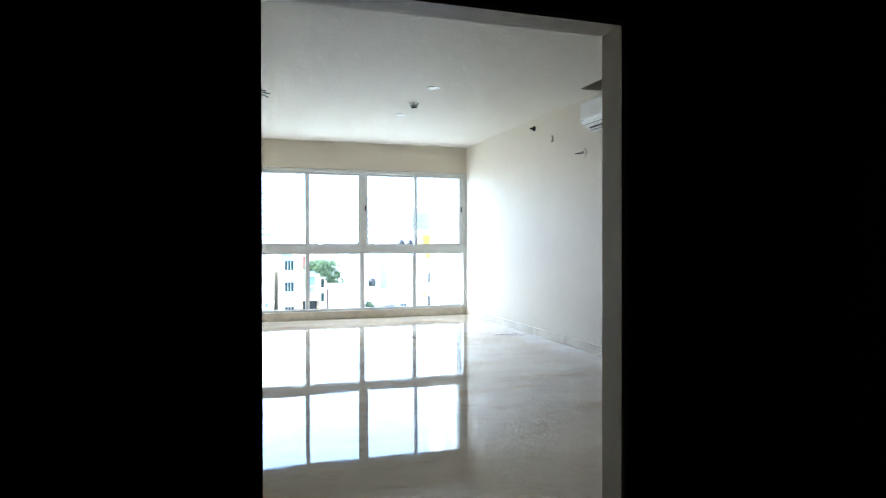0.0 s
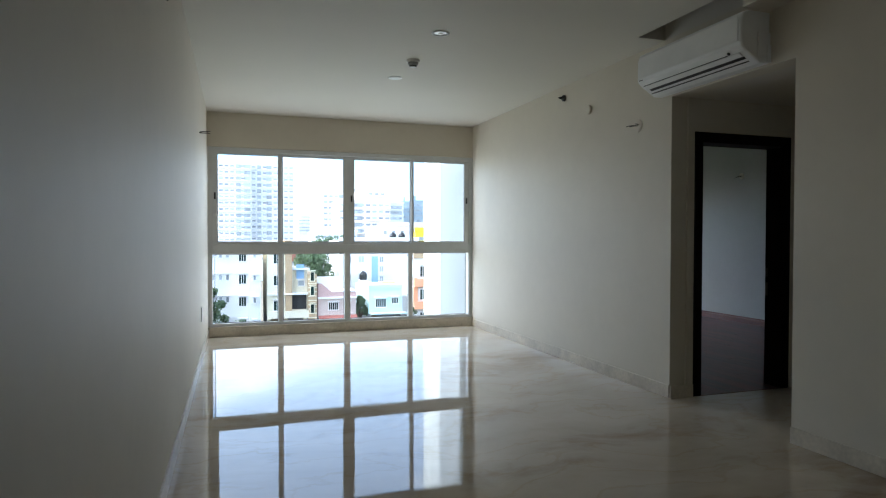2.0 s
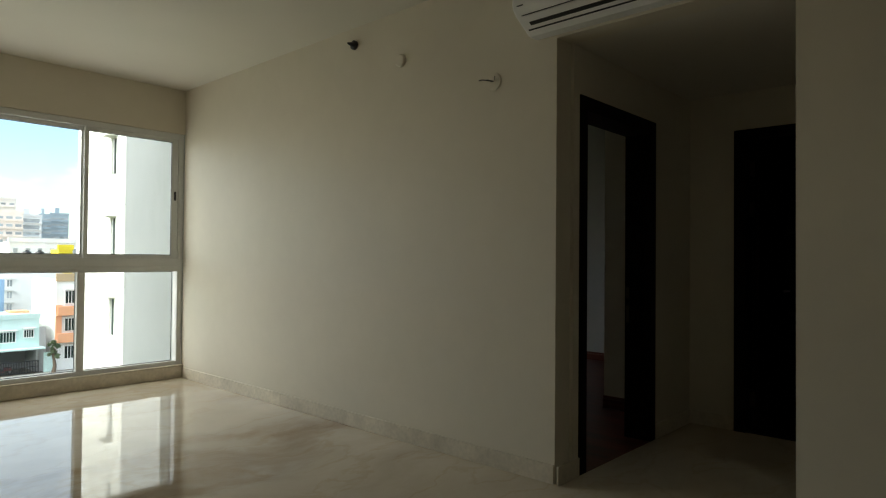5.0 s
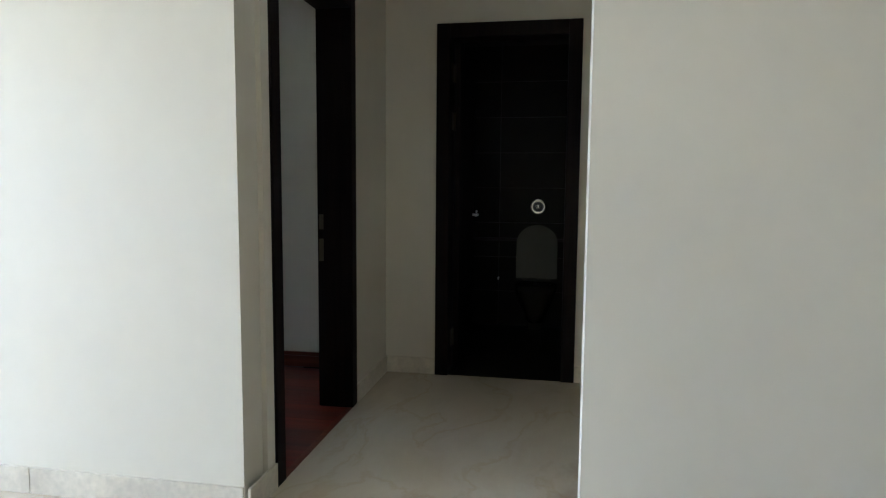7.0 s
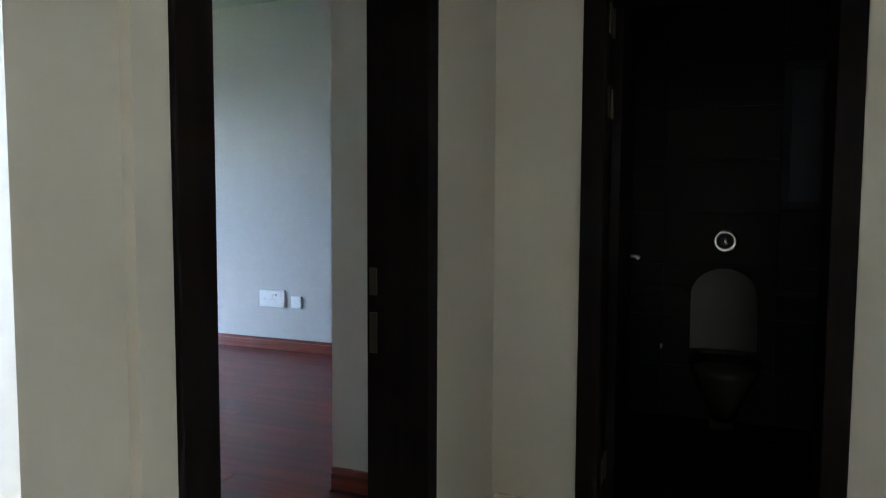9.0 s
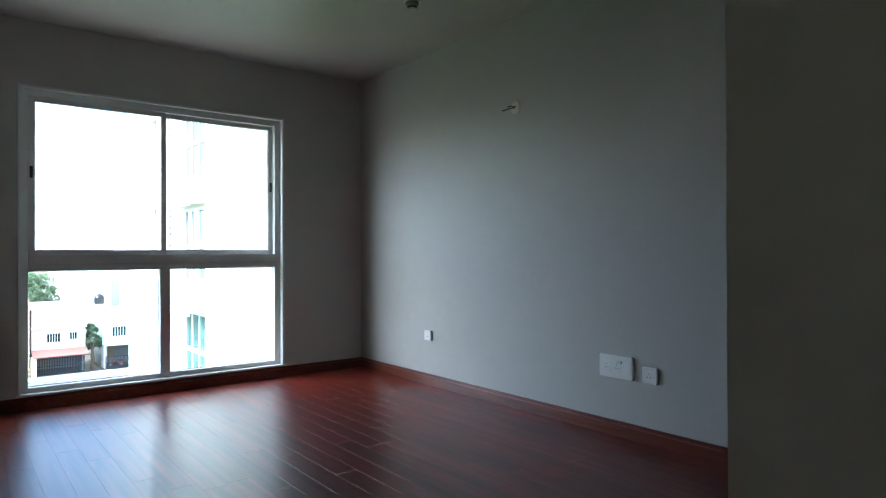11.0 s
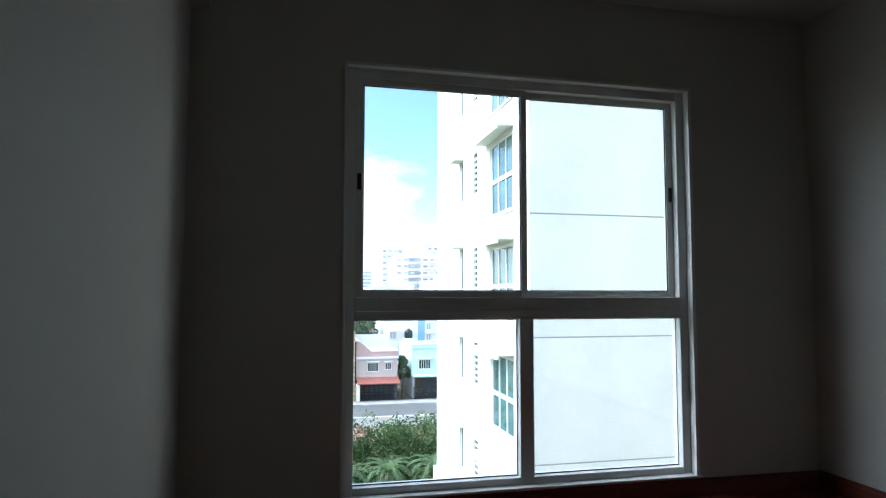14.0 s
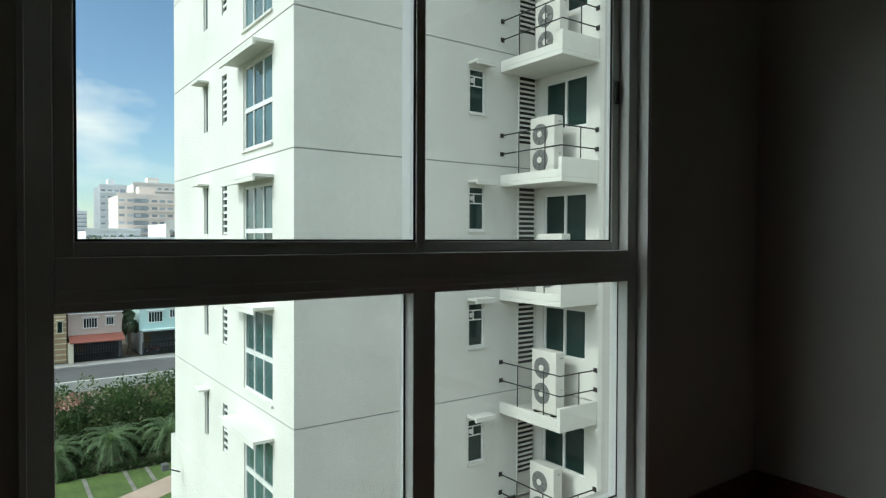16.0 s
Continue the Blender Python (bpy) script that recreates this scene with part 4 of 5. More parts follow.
BW0, BW1 = 24.62, 26.76
for k in range(-3, 4):
    zb = BAND + STOREY * k                       # joint at the foot of this storey
    zt = zb + STOREY - 0.035
    sk = bmesh.new()
    skin(sk, "x", TY - 0.10, TEND, zb, zt, [(BW0, BW1, zb + 0.27, zb + 2.50), (28.2, 28.66, zb + 1.22, zb + 2.66), (30.12, 30.58, zb + 1.25, zb + 2.7)])
    skin(sk, "y", TX + 0.02, WX - 0.02, zb, zt, [(15.33, 15.89, zb + 1.36, zb + 2.58), (17.10, 17.84, zb + 0.05, zb + 2.64)])
    skin(sk, "w", 12.5, TY - 0.10, zb, zt, [(21.35, 22.98, zb + 1.0, zb + 2.42), (20.25, 20.65, zb + 1.0, zb + 2.4)])
    part("facade_panel", sk, FACADE, tower)
    part("facade_joint", boxes((TX - 0.085, TX + 0.02, TY - 0.085, TEND, zt, zt + 0.035), (TX + 0.02, WX - 0.02, TY - 0.085, TY + 0.02, zt, zt + 0.035)), JOINT, tower)
    # large window
    w = part("window", boxes((TX - 0.06, TX, BW0, BW0 + 0.07, zb + 0.27, zb + 2.5), (TX - 0.06, TX, BW1 - 0.07, BW1, zb + 0.27, zb + 2.5), (TX - 0.06, TX, BW0 + 0.07, BW1 - 0.07, zb + 2.43, zb + 2.5),
                             (TX - 0.06, TX, BW0 + 0.07, BW1 - 0.07, zb + 0.27, zb + 0.34), (TX - 0.07, TX, BW0 + 0.07, BW1 - 0.07, zb + 1.26, zb + 1.38),
                             (TX - 0.06, TX, 25.32, 25.37, zb + 0.34, zb + 1.26), (TX - 0.06, TX, 26.02, 26.07, zb + 0.34, zb + 1.26),
                             (TX - 0.06, TX, 25.32, 25.37, zb + 1.38, zb + 2.43), (TX - 0.06, TX, 26.02, 26.07, zb + 1.38, zb + 2.43)), ALU, tower, "white framed window of six lights")
    for a, b in ((BW0 + 0.07, 25.32), (25.37, 26.02), (26.07, BW1 - 0.07)):
        for c, d in ((zb + 0.34, zb + 1.26), (zb + 1.38, zb + 2.43)):
            part("pane", boxes((TX - 0.03, TX - 0.022, a, b, c, d)), TEAL_GLASS, w)
    hood = bmesh.new()
    box(hood, TX - 0.62, TX - 0.10, BW0 - 0.1, BW1 + 0.45, zb + 2.60, zb + 2.68, bevel=0.01)
    box(hood, TX - 0.62, TX - 0.56, BW0 - 0.1, BW1 + 0.45, zb + 2.50, zb + 2.60, bevel=0.01)
    part("hood", hood, FACADE, tower, "white concrete window hood")
    part("sill", boxes((TX - 0.16, TX - 0.10, BW0 - 0.05, BW1 + 0.05, zb + 0.20, zb + 0.26), bevel=0.008), FACADE, tower)
    # slot windows
    s1 = part("slot_window", boxes((TX - 0.02, TX, 28.2, 28.66, zb + 1.22, zb + 2.66)), DARK_GLASS, tower)
    for i in range(7):
        part("slat", boxes((TX - 0.07, TX - 0.03, 28.22, 28.64, zb + 1.24 + 0.2 * i, zb + 1.31 + 0.2 * i)), ALU, s1)
    s2 = part("slot_window", boxes((TX - 0.02, TX, 30.12, 30.58, zb + 1.25, zb + 2.7)), DARK_GLASS, tower)
    part("frame", boxes((TX - 0.05, TX - 0.021, 30.12, 30.17, zb + 1.25, zb + 2.7), (TX - 0.05, TX - 0.021, 30.53, 30.58, zb + 1.25, zb + 2.7)), ALU, s2)
    part("hood", boxes((TX - 0.45, TX - 0.10, 30.0, 30.75, zb + 2.74, zb + 2.80), bevel=0.01), FACADE, tower)
    # small window of the south face
    zs = zb - 0.09
    s3 = part("small_window", boxes((15.33, 15.89, TY - 0.03, TY - 0.02, zs + 1.45, zs + 2.67)), DARK_GLASS, tower, "small bathroom window with white frame")
    part("frame", boxes((15.33, 15.38, TY - 0.06, TY - 0.031, zs + 1.45, zs + 2.67), (15.84, 15.89, TY - 0.06, TY - 0.031, zs + 1.45, zs + 2.67), (15.38, 15.84, TY - 0.06, TY - 0.031, zs + 2.62, zs + 2.67),
                         (15.38, 15.84, TY - 0.06, TY - 0.031, zs + 1.45, zs + 1.50), (15.38, 15.84, TY - 0.06, TY - 0.031, zs + 2.44, zs + 2.47), (15.38, 15.84, TY - 0.06, TY - 0.031, zs + 2.18, zs + 2.21), (15.52, 15.55, TY - 0.06, TY - 0.031, zs + 2.21, zs + 2.44)), ALU, s3)
    part("vent", lathe(bmesh.new(), [(0.07, 0), (0.07, 0.02), (0.03, 0.025)], 14, pose(15.45, TY - 0.06, zs + 2.33, 90, 0, 0)), FACADE, s3, "round white exhaust vent")
    part("hood", boxes((15.28, 15.98, TY - 0.52, TY - 0.10, zs + 2.74, zs + 2.82), (15.28, 15.98, TY - 0.52, TY - 0.46, zs + 2.68, zs + 2.74), bevel=0.01), FACADE, tower)
    part("sill", boxes((15.30, 15.94, TY - 0.15, TY - 0.10, zs + 1.39, zs + 1.45), bevel=0.008), FACADE, tower)
    # louvre door
    lv = part("louvre", boxes((17.10, 17.84, TY - 0.02, TY - 0.012, zb + 0.05, zb + 2.64)), BLACK, tower, "dark louvred opening with white slats")
    for i in range(13):
        part("slat", boxes((17.12, 17.82, TY - 0.075, TY - 0.035, zb + 0.78 + 0.14 * i, zb + 0.838 + 0.14 * i)), FACADE, lv)
    part("panel", boxes((17.12, 17.82, TY - 0.07, TY - 0.03, zb + 0.05, zb + 0.7)), FACADE, lv)
    part("jamb", boxes((17.10, 17.14, TY - 0.14, TY - 0.10, zb, zb + 2.68), bevel=0.006), FACADE, lv)
    # sliding window of the wing
    s4 = part("window", boxes((WX - 0.03, WX - 0.02, 21.35, 22.98, zb + 1.0, zb + 2.42)), DARK_GLASS, tower, "dark sliding window with a white frame")
    part("frame", boxes((WX - 0.07, WX - 0.031, 21.35, 21.42, zb + 1.0, zb + 2.42), (WX - 0.07, WX - 0.031, 22.91, 22.98, zb + 1.0, zb + 2.42), (WX - 0.07, WX - 0.031, 21.42, 22.91, zb + 2.35, zb + 2.42),
                         (WX - 0.07, WX - 0.031, 21.42, 22.91, zb + 1.0, zb + 1.07), (WX - 0.08, WX - 0.031, 22.12, 22.20, zb + 1.07, zb + 2.35)), ALU, s4)
    s5 = part("slot_window", boxes((WX - 0.02, WX, 20.25, 20.65, zb + 1.0, zb + 2.4)), DARK_GLASS, tower)
    part("frame", boxes((WX - 0.05, WX - 0.021, 20.25, 20.30, zb + 1.0, zb + 2.4), (WX - 0.05, WX - 0.021, 20.60, 20.65, zb + 1.0, zb + 2.4)), ALU, s5)
    part("hood", boxes((WX - 0.4, WX - 0.1, 20.1, 20.75, zb + 2.5, zb + 2.56), bevel=0.01), FACADE, tower)
    # service balcony
    b0 = zb - 0.60
    bal = part("balcony", boxes((16.44, WX - 0.10, 20.95, TY - 0.10, b0, b0 + 0.12), (16.44, 16.56, 21.07, TY - 0.10, b0 + 0.12, b0 + 0.32), (16.44, WX - 0.10, 20.95, 21.07, b0 + 0.12, b0 + 0.62), bevel=0.012), FACADE, tower, "white concrete service balcony with a kerb")
    rail = bmesh.new()
    for h in (0.92, 1.44):
        tube(rail, (16.5, TY - 0.1, b0 + h), (16.5, 21.01, b0 + h), 0.018, 8)
        tube(rail, (16.5, 21.01, b0 + h), (WX - 0.1, 21.01, b0 + h), 0.018, 8)
        box(rail, 16.44, 16.56, TY - 0.125, TY - 0.10, b0 + h - 0.06, b0 + h + 0.06)
        box(rail, WX - 0.125, WX - 0.10, 20.95, 21.07, b0 + h - 0.06, b0 + h + 0.06)
    for x, y, f in ((16.5, 22.6, 0.3), (16.5, 21.6, 0.3), (17.2, 21.01, 0.6)):
        tube(rail, (x, y, b0 + f), (x, y, b0 + 1.46), 0.016, 8)
    part("railing", rail, RAIL_BLACK, bal, "thin black painted steel railing")


# the tower's true place and size
NEAR = Matrix.Translation((10.43, 23.48, 3.261)) @ Matrix.Scale(1.0068, 4) @ Matrix.Translation((-10.32, -23.3, -3.065))
tower.matrix_basis = NEAR @ tower.matrix_basis


# ---- air conditioning units on the balconies
AC_WHITE = material("weathered_white_enamel", (0.62, 0.61, 0.56), 0.5, spots=0.08, spot_scale=2.5)
FAN_GREY = material("fan_grille_grey", (0.16, 0.165, 0.16), 0.5, spots=0.15, spot_scale=8)


def outdoor_unit(at, label):
    u = thing("outdoor_unit", label, "air conditioner", at, "balcony air conditioners")
    x, y, z = at
    part("case", boxes((x - 0.17, x + 0.17, y - 0.46, y + 0.46, z + 0.07, z + 1.76), bevel=0.02), AC_WHITE, u)
    part("foot", boxes((x - 0.20, x + 0.20, y - 0.36, y - 0.28, z, z + 0.07), bevel=0.006), RAIL_BLACK, u)
    part("foot", boxes((x - 0.20, x + 0.20, y + 0.28, y + 0.36, z, z + 0.07), bevel=0.006), RAIL_BLACK, u)
    for fz in (0.58, 1.28):
        f = part("fan_guard", lathe(bmesh.new(), [(0.29, 0), (0.29, 0.02), (0.27, 0.028), (0.13, 0.03), (0.10, 0.02)], 28, pose(x - 0.17, y + 0.06, z + fz, 0, -90, 0)), FAN_GREY, u, "dark round fan guard")
        part("fan_hub", lathe(bmesh.new(), [(0.085, 0.02), (0.085, 0.042), (0.06, 0.05)], 20, pose(x - 0.17, y + 0.06, z + fz, 0, -90, 0)), AC_WHITE, f, "pale fan hub")
        spokes = bmesh.new()
        for i in range(8):
            a = math.pi * i / 4
            tube(spokes, (x - 0.203, y + 0.06 + 0.09 * math.cos(a), z + fz + 0.09 * math.sin(a)), (x - 0.203, y + 0.06 + 0.27 * math.cos(a), z + fz + 0.27 * math.sin(a)), 0.006, 5)
        part("guard_wire", spokes, RAIL_BLACK, f)
    part("badge", boxes((x - 0.02, x + 0.09, y - 0.465, y - 0.461, z + 1.58, z + 1.61)), FAN_GREY, u)
    part("handle", boxes((x + 0.02, x + 0.08, y - 0.466, y - 0.461, z + 0.72, z + 0.75)), FAN_GREY, u)
    return u


first = outdoor_unit((17.05, 22.25, 0.0), "tall white outdoor air conditioning unit on a balcony")
base_ac = first.matrix_basis.copy()
for k in range(-3, 4):
    m = NEAR @ Matrix.Translation((17.2 + 0.06 * (k % 2), 22.25 - 0.12 * (k % 3), BAND + STOREY * k - 0.48))
    if k == -3:
        first.matrix_basis = m
    else:
        c = copy_thing(first, m)
        c.matrix_basis = m

# ================================================================ houses across the street
def paint(name, c):
    return material(name, c, 0.85, spots=0.08, spot_scale=0.3, grain=0.05, grain_scale=4)


P_WHITE = paint("house_white", (0.86, 0.85, 0.83))
P_CREAM = paint("house_cream", (0.84, 0.77, 0.58))
P_PINK = paint("house_pink", (0.68, 0.56, 0.49))
P_ROSE = paint("house_dusty_rose", (0.60, 0.40, 0.36))
P_MAROON = paint("house_maroon", (0.42, 0.15, 0.11))
P_TURQ = paint("house_turquoise", (0.60, 0.78, 0.75))
P_ORANGE = paint("house_orange", (0.82, 0.40, 0.22))
P_BROWN = paint("house_brown_cladding", (0.52, 0.38, 0.23))
P_PEACH = paint("house_peach", (0.87, 0.76, 0.68))
P_GREY = paint("house_grey", (0.40, 0.40, 0.39))
P_BLUE = paint("house_blue", (0.30, 0.46, 0.66))
P_YELLOW = paint("house_yellow", (0.85, 0.68, 0.05))
# dark steel of the gates, also the painted shade of a recess
STEEL_AND_SHADE = material("dark_steel_and_shade", (0.035, 0.038, 0.042), 0.7, spots=0.2, spot_scale=0.6)


def garage(parent, x0, x1, y0, height, label):
    """An open ground floor: side walls and a back wall under the house."""
    part("garage", boxes((x0, x0 + 0.25, y0, y0 + 10.5, G, G + height), (x1 - 0.25, x1, y0, y0 + 10.5, G, G + height), (x0 + 0.25, x1 - 0.25, y0 + 4.5, y0 + 10.5, G, G + height)), P_GREY, parent, label)
    door = part("door", boxes((x0 + 0.9, x0 + 1.9, y0 + 4.42, y0 + 4.49, G, G + 2.1)), P_BROWN, parent)
    part("panel", boxes((x0 + 1.05, x0 + 1.75, y0 + 4.39, y0 + 4.419, G + 0.25, G + 0.95), (x0 + 1.05, x0 + 1.75, y0 + 4.39, y0 + 4.419, G + 1.15, G + 1.9)), P_BROWN, door)


def barred_gate(parent, x0, x1, y, height):
    """A dark sliding gate: frame, middle rail and upright bars."""
    g = part("gate", boxes((x0, x1, y, y + 0.05, G + 0.08, G + 0.16), (x0, x1, y, y + 0.05, G + height - 0.08, G + height), (x0, x1, y, y + 0.05, G + height * 0.5, G + height * 0.5 + 0.06),
                           (x0, x0 + 0.08, y, y + 0.05, G + 0.16, G + height - 0.08), (x1 - 0.08, x1, y, y + 0.05, G + 0.16, G + height - 0.08)), STEEL_AND_SHADE, parent, "dark painted steel gate")
    count = int((x1 - x0) / 0.16)
    for i in range(1, count):
        bx = x0 + (x1 - x0) * i / count
        part("bar", boxes((bx - 0.035, bx + 0.035, y + 0.052, y + 0.07, G + 0.1, G + height - 0.02)), STEEL_AND_SHADE, g)


def opening(parent, x0, x1, y, z0, z1, trim=None, bars=0, glass=None):
    """A window set into the front, with frame, sill and bars."""
    w = part("window", boxes((x0, x1, y - 0.05, y - 0.02, z0, z1)), glass or HAZY_GLASS, parent)
    t = trim or P_WHITE
    part("frame", boxes((x0 - 0.08, x0, y - 0.10, y, z0, z1), (x1, x1 + 0.08, y - 0.10, y, z0, z1), (x0 - 0.08, x1 + 0.08, y - 0.10, y, z1, z1 + 0.08)), t, w)
    part("sill", boxes((x0 - 0.12, x1 + 0.12, y - 0.16, y, z0 - 0.10, z0)), t, w)
    for i in range(bars):
        bx = x0 + (x1 - x0) * (i + 1) / (bars + 1)
        part("bar", boxes((bx - 0.03, bx + 0.03, y - 0.09, y - 0.05, z0, z1)), t, w)
    part("sunshade", boxes((x0 - 0.2, x1 + 0.2, y - 0.5, y, z1 + 0.18, z1 + 0.26)), t, w)
    return w


G = GROUND + 0.2
HY = 91.0

# white apartment house
h = thing("apartment_house", "white four-storey apartment house behind trees", "house", (0.3, HY, G))
part("wall", boxes((-3.4, 1.0, HY + 1.0, HY + 14, G, 0.1), (1.0, 2.6, HY + 0.2, HY + 14, G, 0.4), (2.6, 4.15, HY - 0.6, HY + 14, G, 0.2)), P_WHITE, h)
part("parapet", boxes((-3.5, 4.25, HY - 0.7, HY + 0.9, 0.2, 0.5), bevel=0.02), P_WHITE, h)
for k in range(4):
    z = G + 1.6 + 3.05 * k
    opening(h, 1.35, 2.25, HY + 0.2, z, z + 1.2, P_WHITE, 2, DARK_GLASS)
    for x in (-2.2, -1.2, -0.3):
        opening(h, x, x + 0.35, HY + 1.0, z + 0.5, z + 1.2, P_WHITE)
    opening(h, 3.2, 3.5, HY - 0.6, z + 0.5, z + 1.1, P_WHITE)
    part("ledge", boxes((-3.45, 2.65, HY + 0.12, HY + 0.2, z + 1.75, z + 1.85)), P_WHITE, h)

# small pale house at the far west
h = thing("small_house", "small pale house with a tiled roof edge", "house", (-7.5, 84, G))
part("wall", boxes((-10, -6.1, 84, 90, G, -5.0), (-10, -6.4, 90, 97, G, -1.5)), P_WHITE, h)
part("roof", boxes((-10.2, -4.0, 97, 104, -5.2, -3.6), (-10.1, -5.9, 83.8, 90.1, -5.0, -4.8)), P_MAROON, h)
opening(h, -7.4, -6.7, 84, -8.6, -6.6, P_WHITE, 2)
opening(h, -8.4, -7.0, 90, -3.2, -2.2, P_WHITE, 2)

# cream house with brown stone cladding
h = thing("cream_house", "cream three-storey house with brown stone cladding", "house", (8, HY, G))
part("wall", boxes((5.0, 7.45, HY, HY + 12, G + 3.0, 0.6), (8.35, 10.55, HY + 0.9, HY + 12, G + 3.0, -3.3)), P_CREAM, h)
part("cladding", boxes((7.45, 8.35, HY - 0.15, HY + 12, -9.6, 0.8), bevel=0.02), P_BROWN, h, "brown stone cladding strip")
stair = part("cladding", boxes((10.55, 11.75, HY - 0.1, HY + 12, G, -4.0), bevel=0.02), P_BROWN, h, "brown stone stair tower")
for i in range(14):
    part("course", boxes((10.53, 11.77, HY - 0.14, HY - 0.1, G + 0.3 + 0.6 * i, G + 0.42 + 0.6 * i)), P_CREAM, stair)
part("balcony", boxes((5.0, 10.5, HY - 1.2, HY + 0.9, -9.9, -9.7), (5.0, 10.5, HY - 1.2, HY - 1.05, -9.7, -8.9), bevel=0.02), P_CREAM, h)
part("ledge", boxes((5.0, 10.5, HY - 0.5, HY + 0.9, -6.75, -6.55)), P_WHITE, h)
part("ledge", boxes((8.2, 10.8, HY + 0.2, HY + 0.9, -3.35, -3.15)), P_WHITE, h)
for z in (-8.9, -5.4, -2.4):
    opening(h, 5.9, 7.1, HY, z, z + 1.3, P_WHITE, 2, DARK_GLASS)
opening(h, 9.3, 10.1, HY + 0.9, -5.6, -4.9, P_WHITE)
part("blue_sheet", boxes((9.0, 10.1, HY + 0.72, HY + 0.80, -4.6, -2.6)), P_BLUE, h, "blue sheet hung over the balcony")
part("blue_sheet", boxes((5.4, 6.9, HY - 0.2, HY - 0.12, -1.1, 0.4)), P_BLUE, h, "blue sheet on the roof edge")
# thin dark sheet on the wall paints the shade of a recess
part("recess_shade", boxes((8.4, 10.4, HY + 0.86, HY + 0.9, -8.9, -6.9)), STEEL_AND_SHADE, h)
for z in (-9.4, -6.9, -4.9):
    opening(h, 10.9, 11.35, HY - 0.1, z, z + 1.2, P_CREAM, 0, DARK_GLASS)
garage(h, 5.0, 10.55, HY + 0.4, 3.0, "shaded open parking floor")
for x in (5.0, 7.3, 9.9):
    part("pillar", boxes((x, x + 0.45, HY - 0.1, HY + 0.39, G, G + 3.0), bevel=0.02), P_CREAM, h)

# pink house with gable
h = thing("pink_house", "pink two-storey house with a red awning", "house", (14, HY, G))
part("wall", boxes((11.95, 17.4, HY + 0.5, HY + 11, G + 2.6, -7.3)), P_PINK, h)
gb = bmesh.new()
va = [gb.verts.new(p) for p in ((11.95, HY + 0.3, -7.3), (17.4, HY + 0.3, -7.3), (17.4, HY + 0.3, -6.5), (14.0, HY + 0.3, -6.6), (12.3, HY + 0.3, -5.2), (11.95, HY + 0.3, -5.4))]
vb = [gb.verts.new(v.co + Vector((0, 5, 0))) for v in va]
gb.faces.new(va)
gb.faces.new(vb[::-1])
for i in range(6):
    gb.faces.new((va[i], va[(i + 1) % 6], vb[(i + 1) % 6], vb[i]))
part("roof", gb, P_ROSE, h, "sloping rose painted parapet")
part("coping", boxes((11.9, 12.4, HY + 0.2, HY + 5.4, -5.32, -5.16), (13.9, 17.45, HY + 0.2, HY + 5.4, -6.58, -6.44), bevel=0.02), P_WHITE, h, "white coping on the parapet")
part("ledge", boxes((11.9, 17.5, HY + 0.1, HY + 0.5, -7.5, -7.25)), P_WHITE, h)
opening(h, 13.5, 14.8, HY + 0.5, -9.1, -8.1, P_WHITE, 4, DARK_GLASS)
opening(h, 15.8, 16.5, HY + 0.5, -8.9, -8.1, P_WHITE, 2, DARK_GLASS)
aw = bmesh.new()
ws = [aw.verts.new(p) for p in ((12.0, HY + 0.5, -9.9), (17.5, HY + 0.5, -9.9), (17.5, HY - 1.2, -10.5), (12.0, HY - 1.2, -10.5))]
wb = [aw.verts.new(v.co - Vector((0, 0, 0.1))) for v in ws]
aw.faces.new(ws)
aw.faces.new(wb[::-1])
for i in range(4):
    aw.faces.new((ws[i], ws[(i + 1) % 4], wb[(i + 1) % 4], wb[i]))
part("awning", aw, P_MAROON, h, "red corrugated awning")
garage(h, 12.2, 17.3, HY + 0.3, 2.6, "shaded open garage")
barred_gate(h, 12.4, 17.3, HY + 0.1, 1.9)
part("gate_pillar", boxes((11.85, 12.35, HY - 1.0, HY + 0.25, G, G + 2.2), bevel=0.03), P_CREAM, h)
part("balustrade", boxes((12.0, 17.4, HY + 9, HY + 9.2, -7.3, -4.9)), P_WHITE, h)

# turquoise house
h = thing("turquoise_house", "turquoise two-storey house with a dark canopy", "house", (21.5, HY, G))
part("wall", boxes((19.3, 24.3, HY + 0.5, HY + 11, G + 2.9, -6.1)), P_TURQ, h)
part("parapet", boxes((19.2, 24.4, HY + 0.4, HY + 0.7, -6.3, -5.7), bevel=0.02), P_TURQ, h)
opening(h, 20.3, 21.8, HY + 0.5, -8.95, -7.8, P_WHITE, 4, DARK_GLASS)
opening(h, 22.7, 23.65, HY + 0.5, -8.5, -7.65, P_WHITE, 3, DARK_GLASS)
part("canopy", boxes((19.4, 24.6, HY - 1.0, HY + 0.5, -9.9, -9.7), bevel=0.02), P_TURQ, h)
garage(h, 19.4, 24.2, HY + 0.3, 2.9, "shaded open garage")
barred_gate(h, 19.5, 24.2, HY + 0.1, 1.5)
part("gate", boxes((24.6, 25.6, HY - 0.3, HY - 0.2, G, G + 2.4)), P_TURQ, h)
part("stair_tower", boxes((24.3, 25.0, HY + 0.5, HY + 8, G, -7.4)), P_GREY, h)
part("roof_cover", boxes((21.6, 23.6, HY + 2, HY + 4, -5.7, -5.45)), P_ORANGE, h)

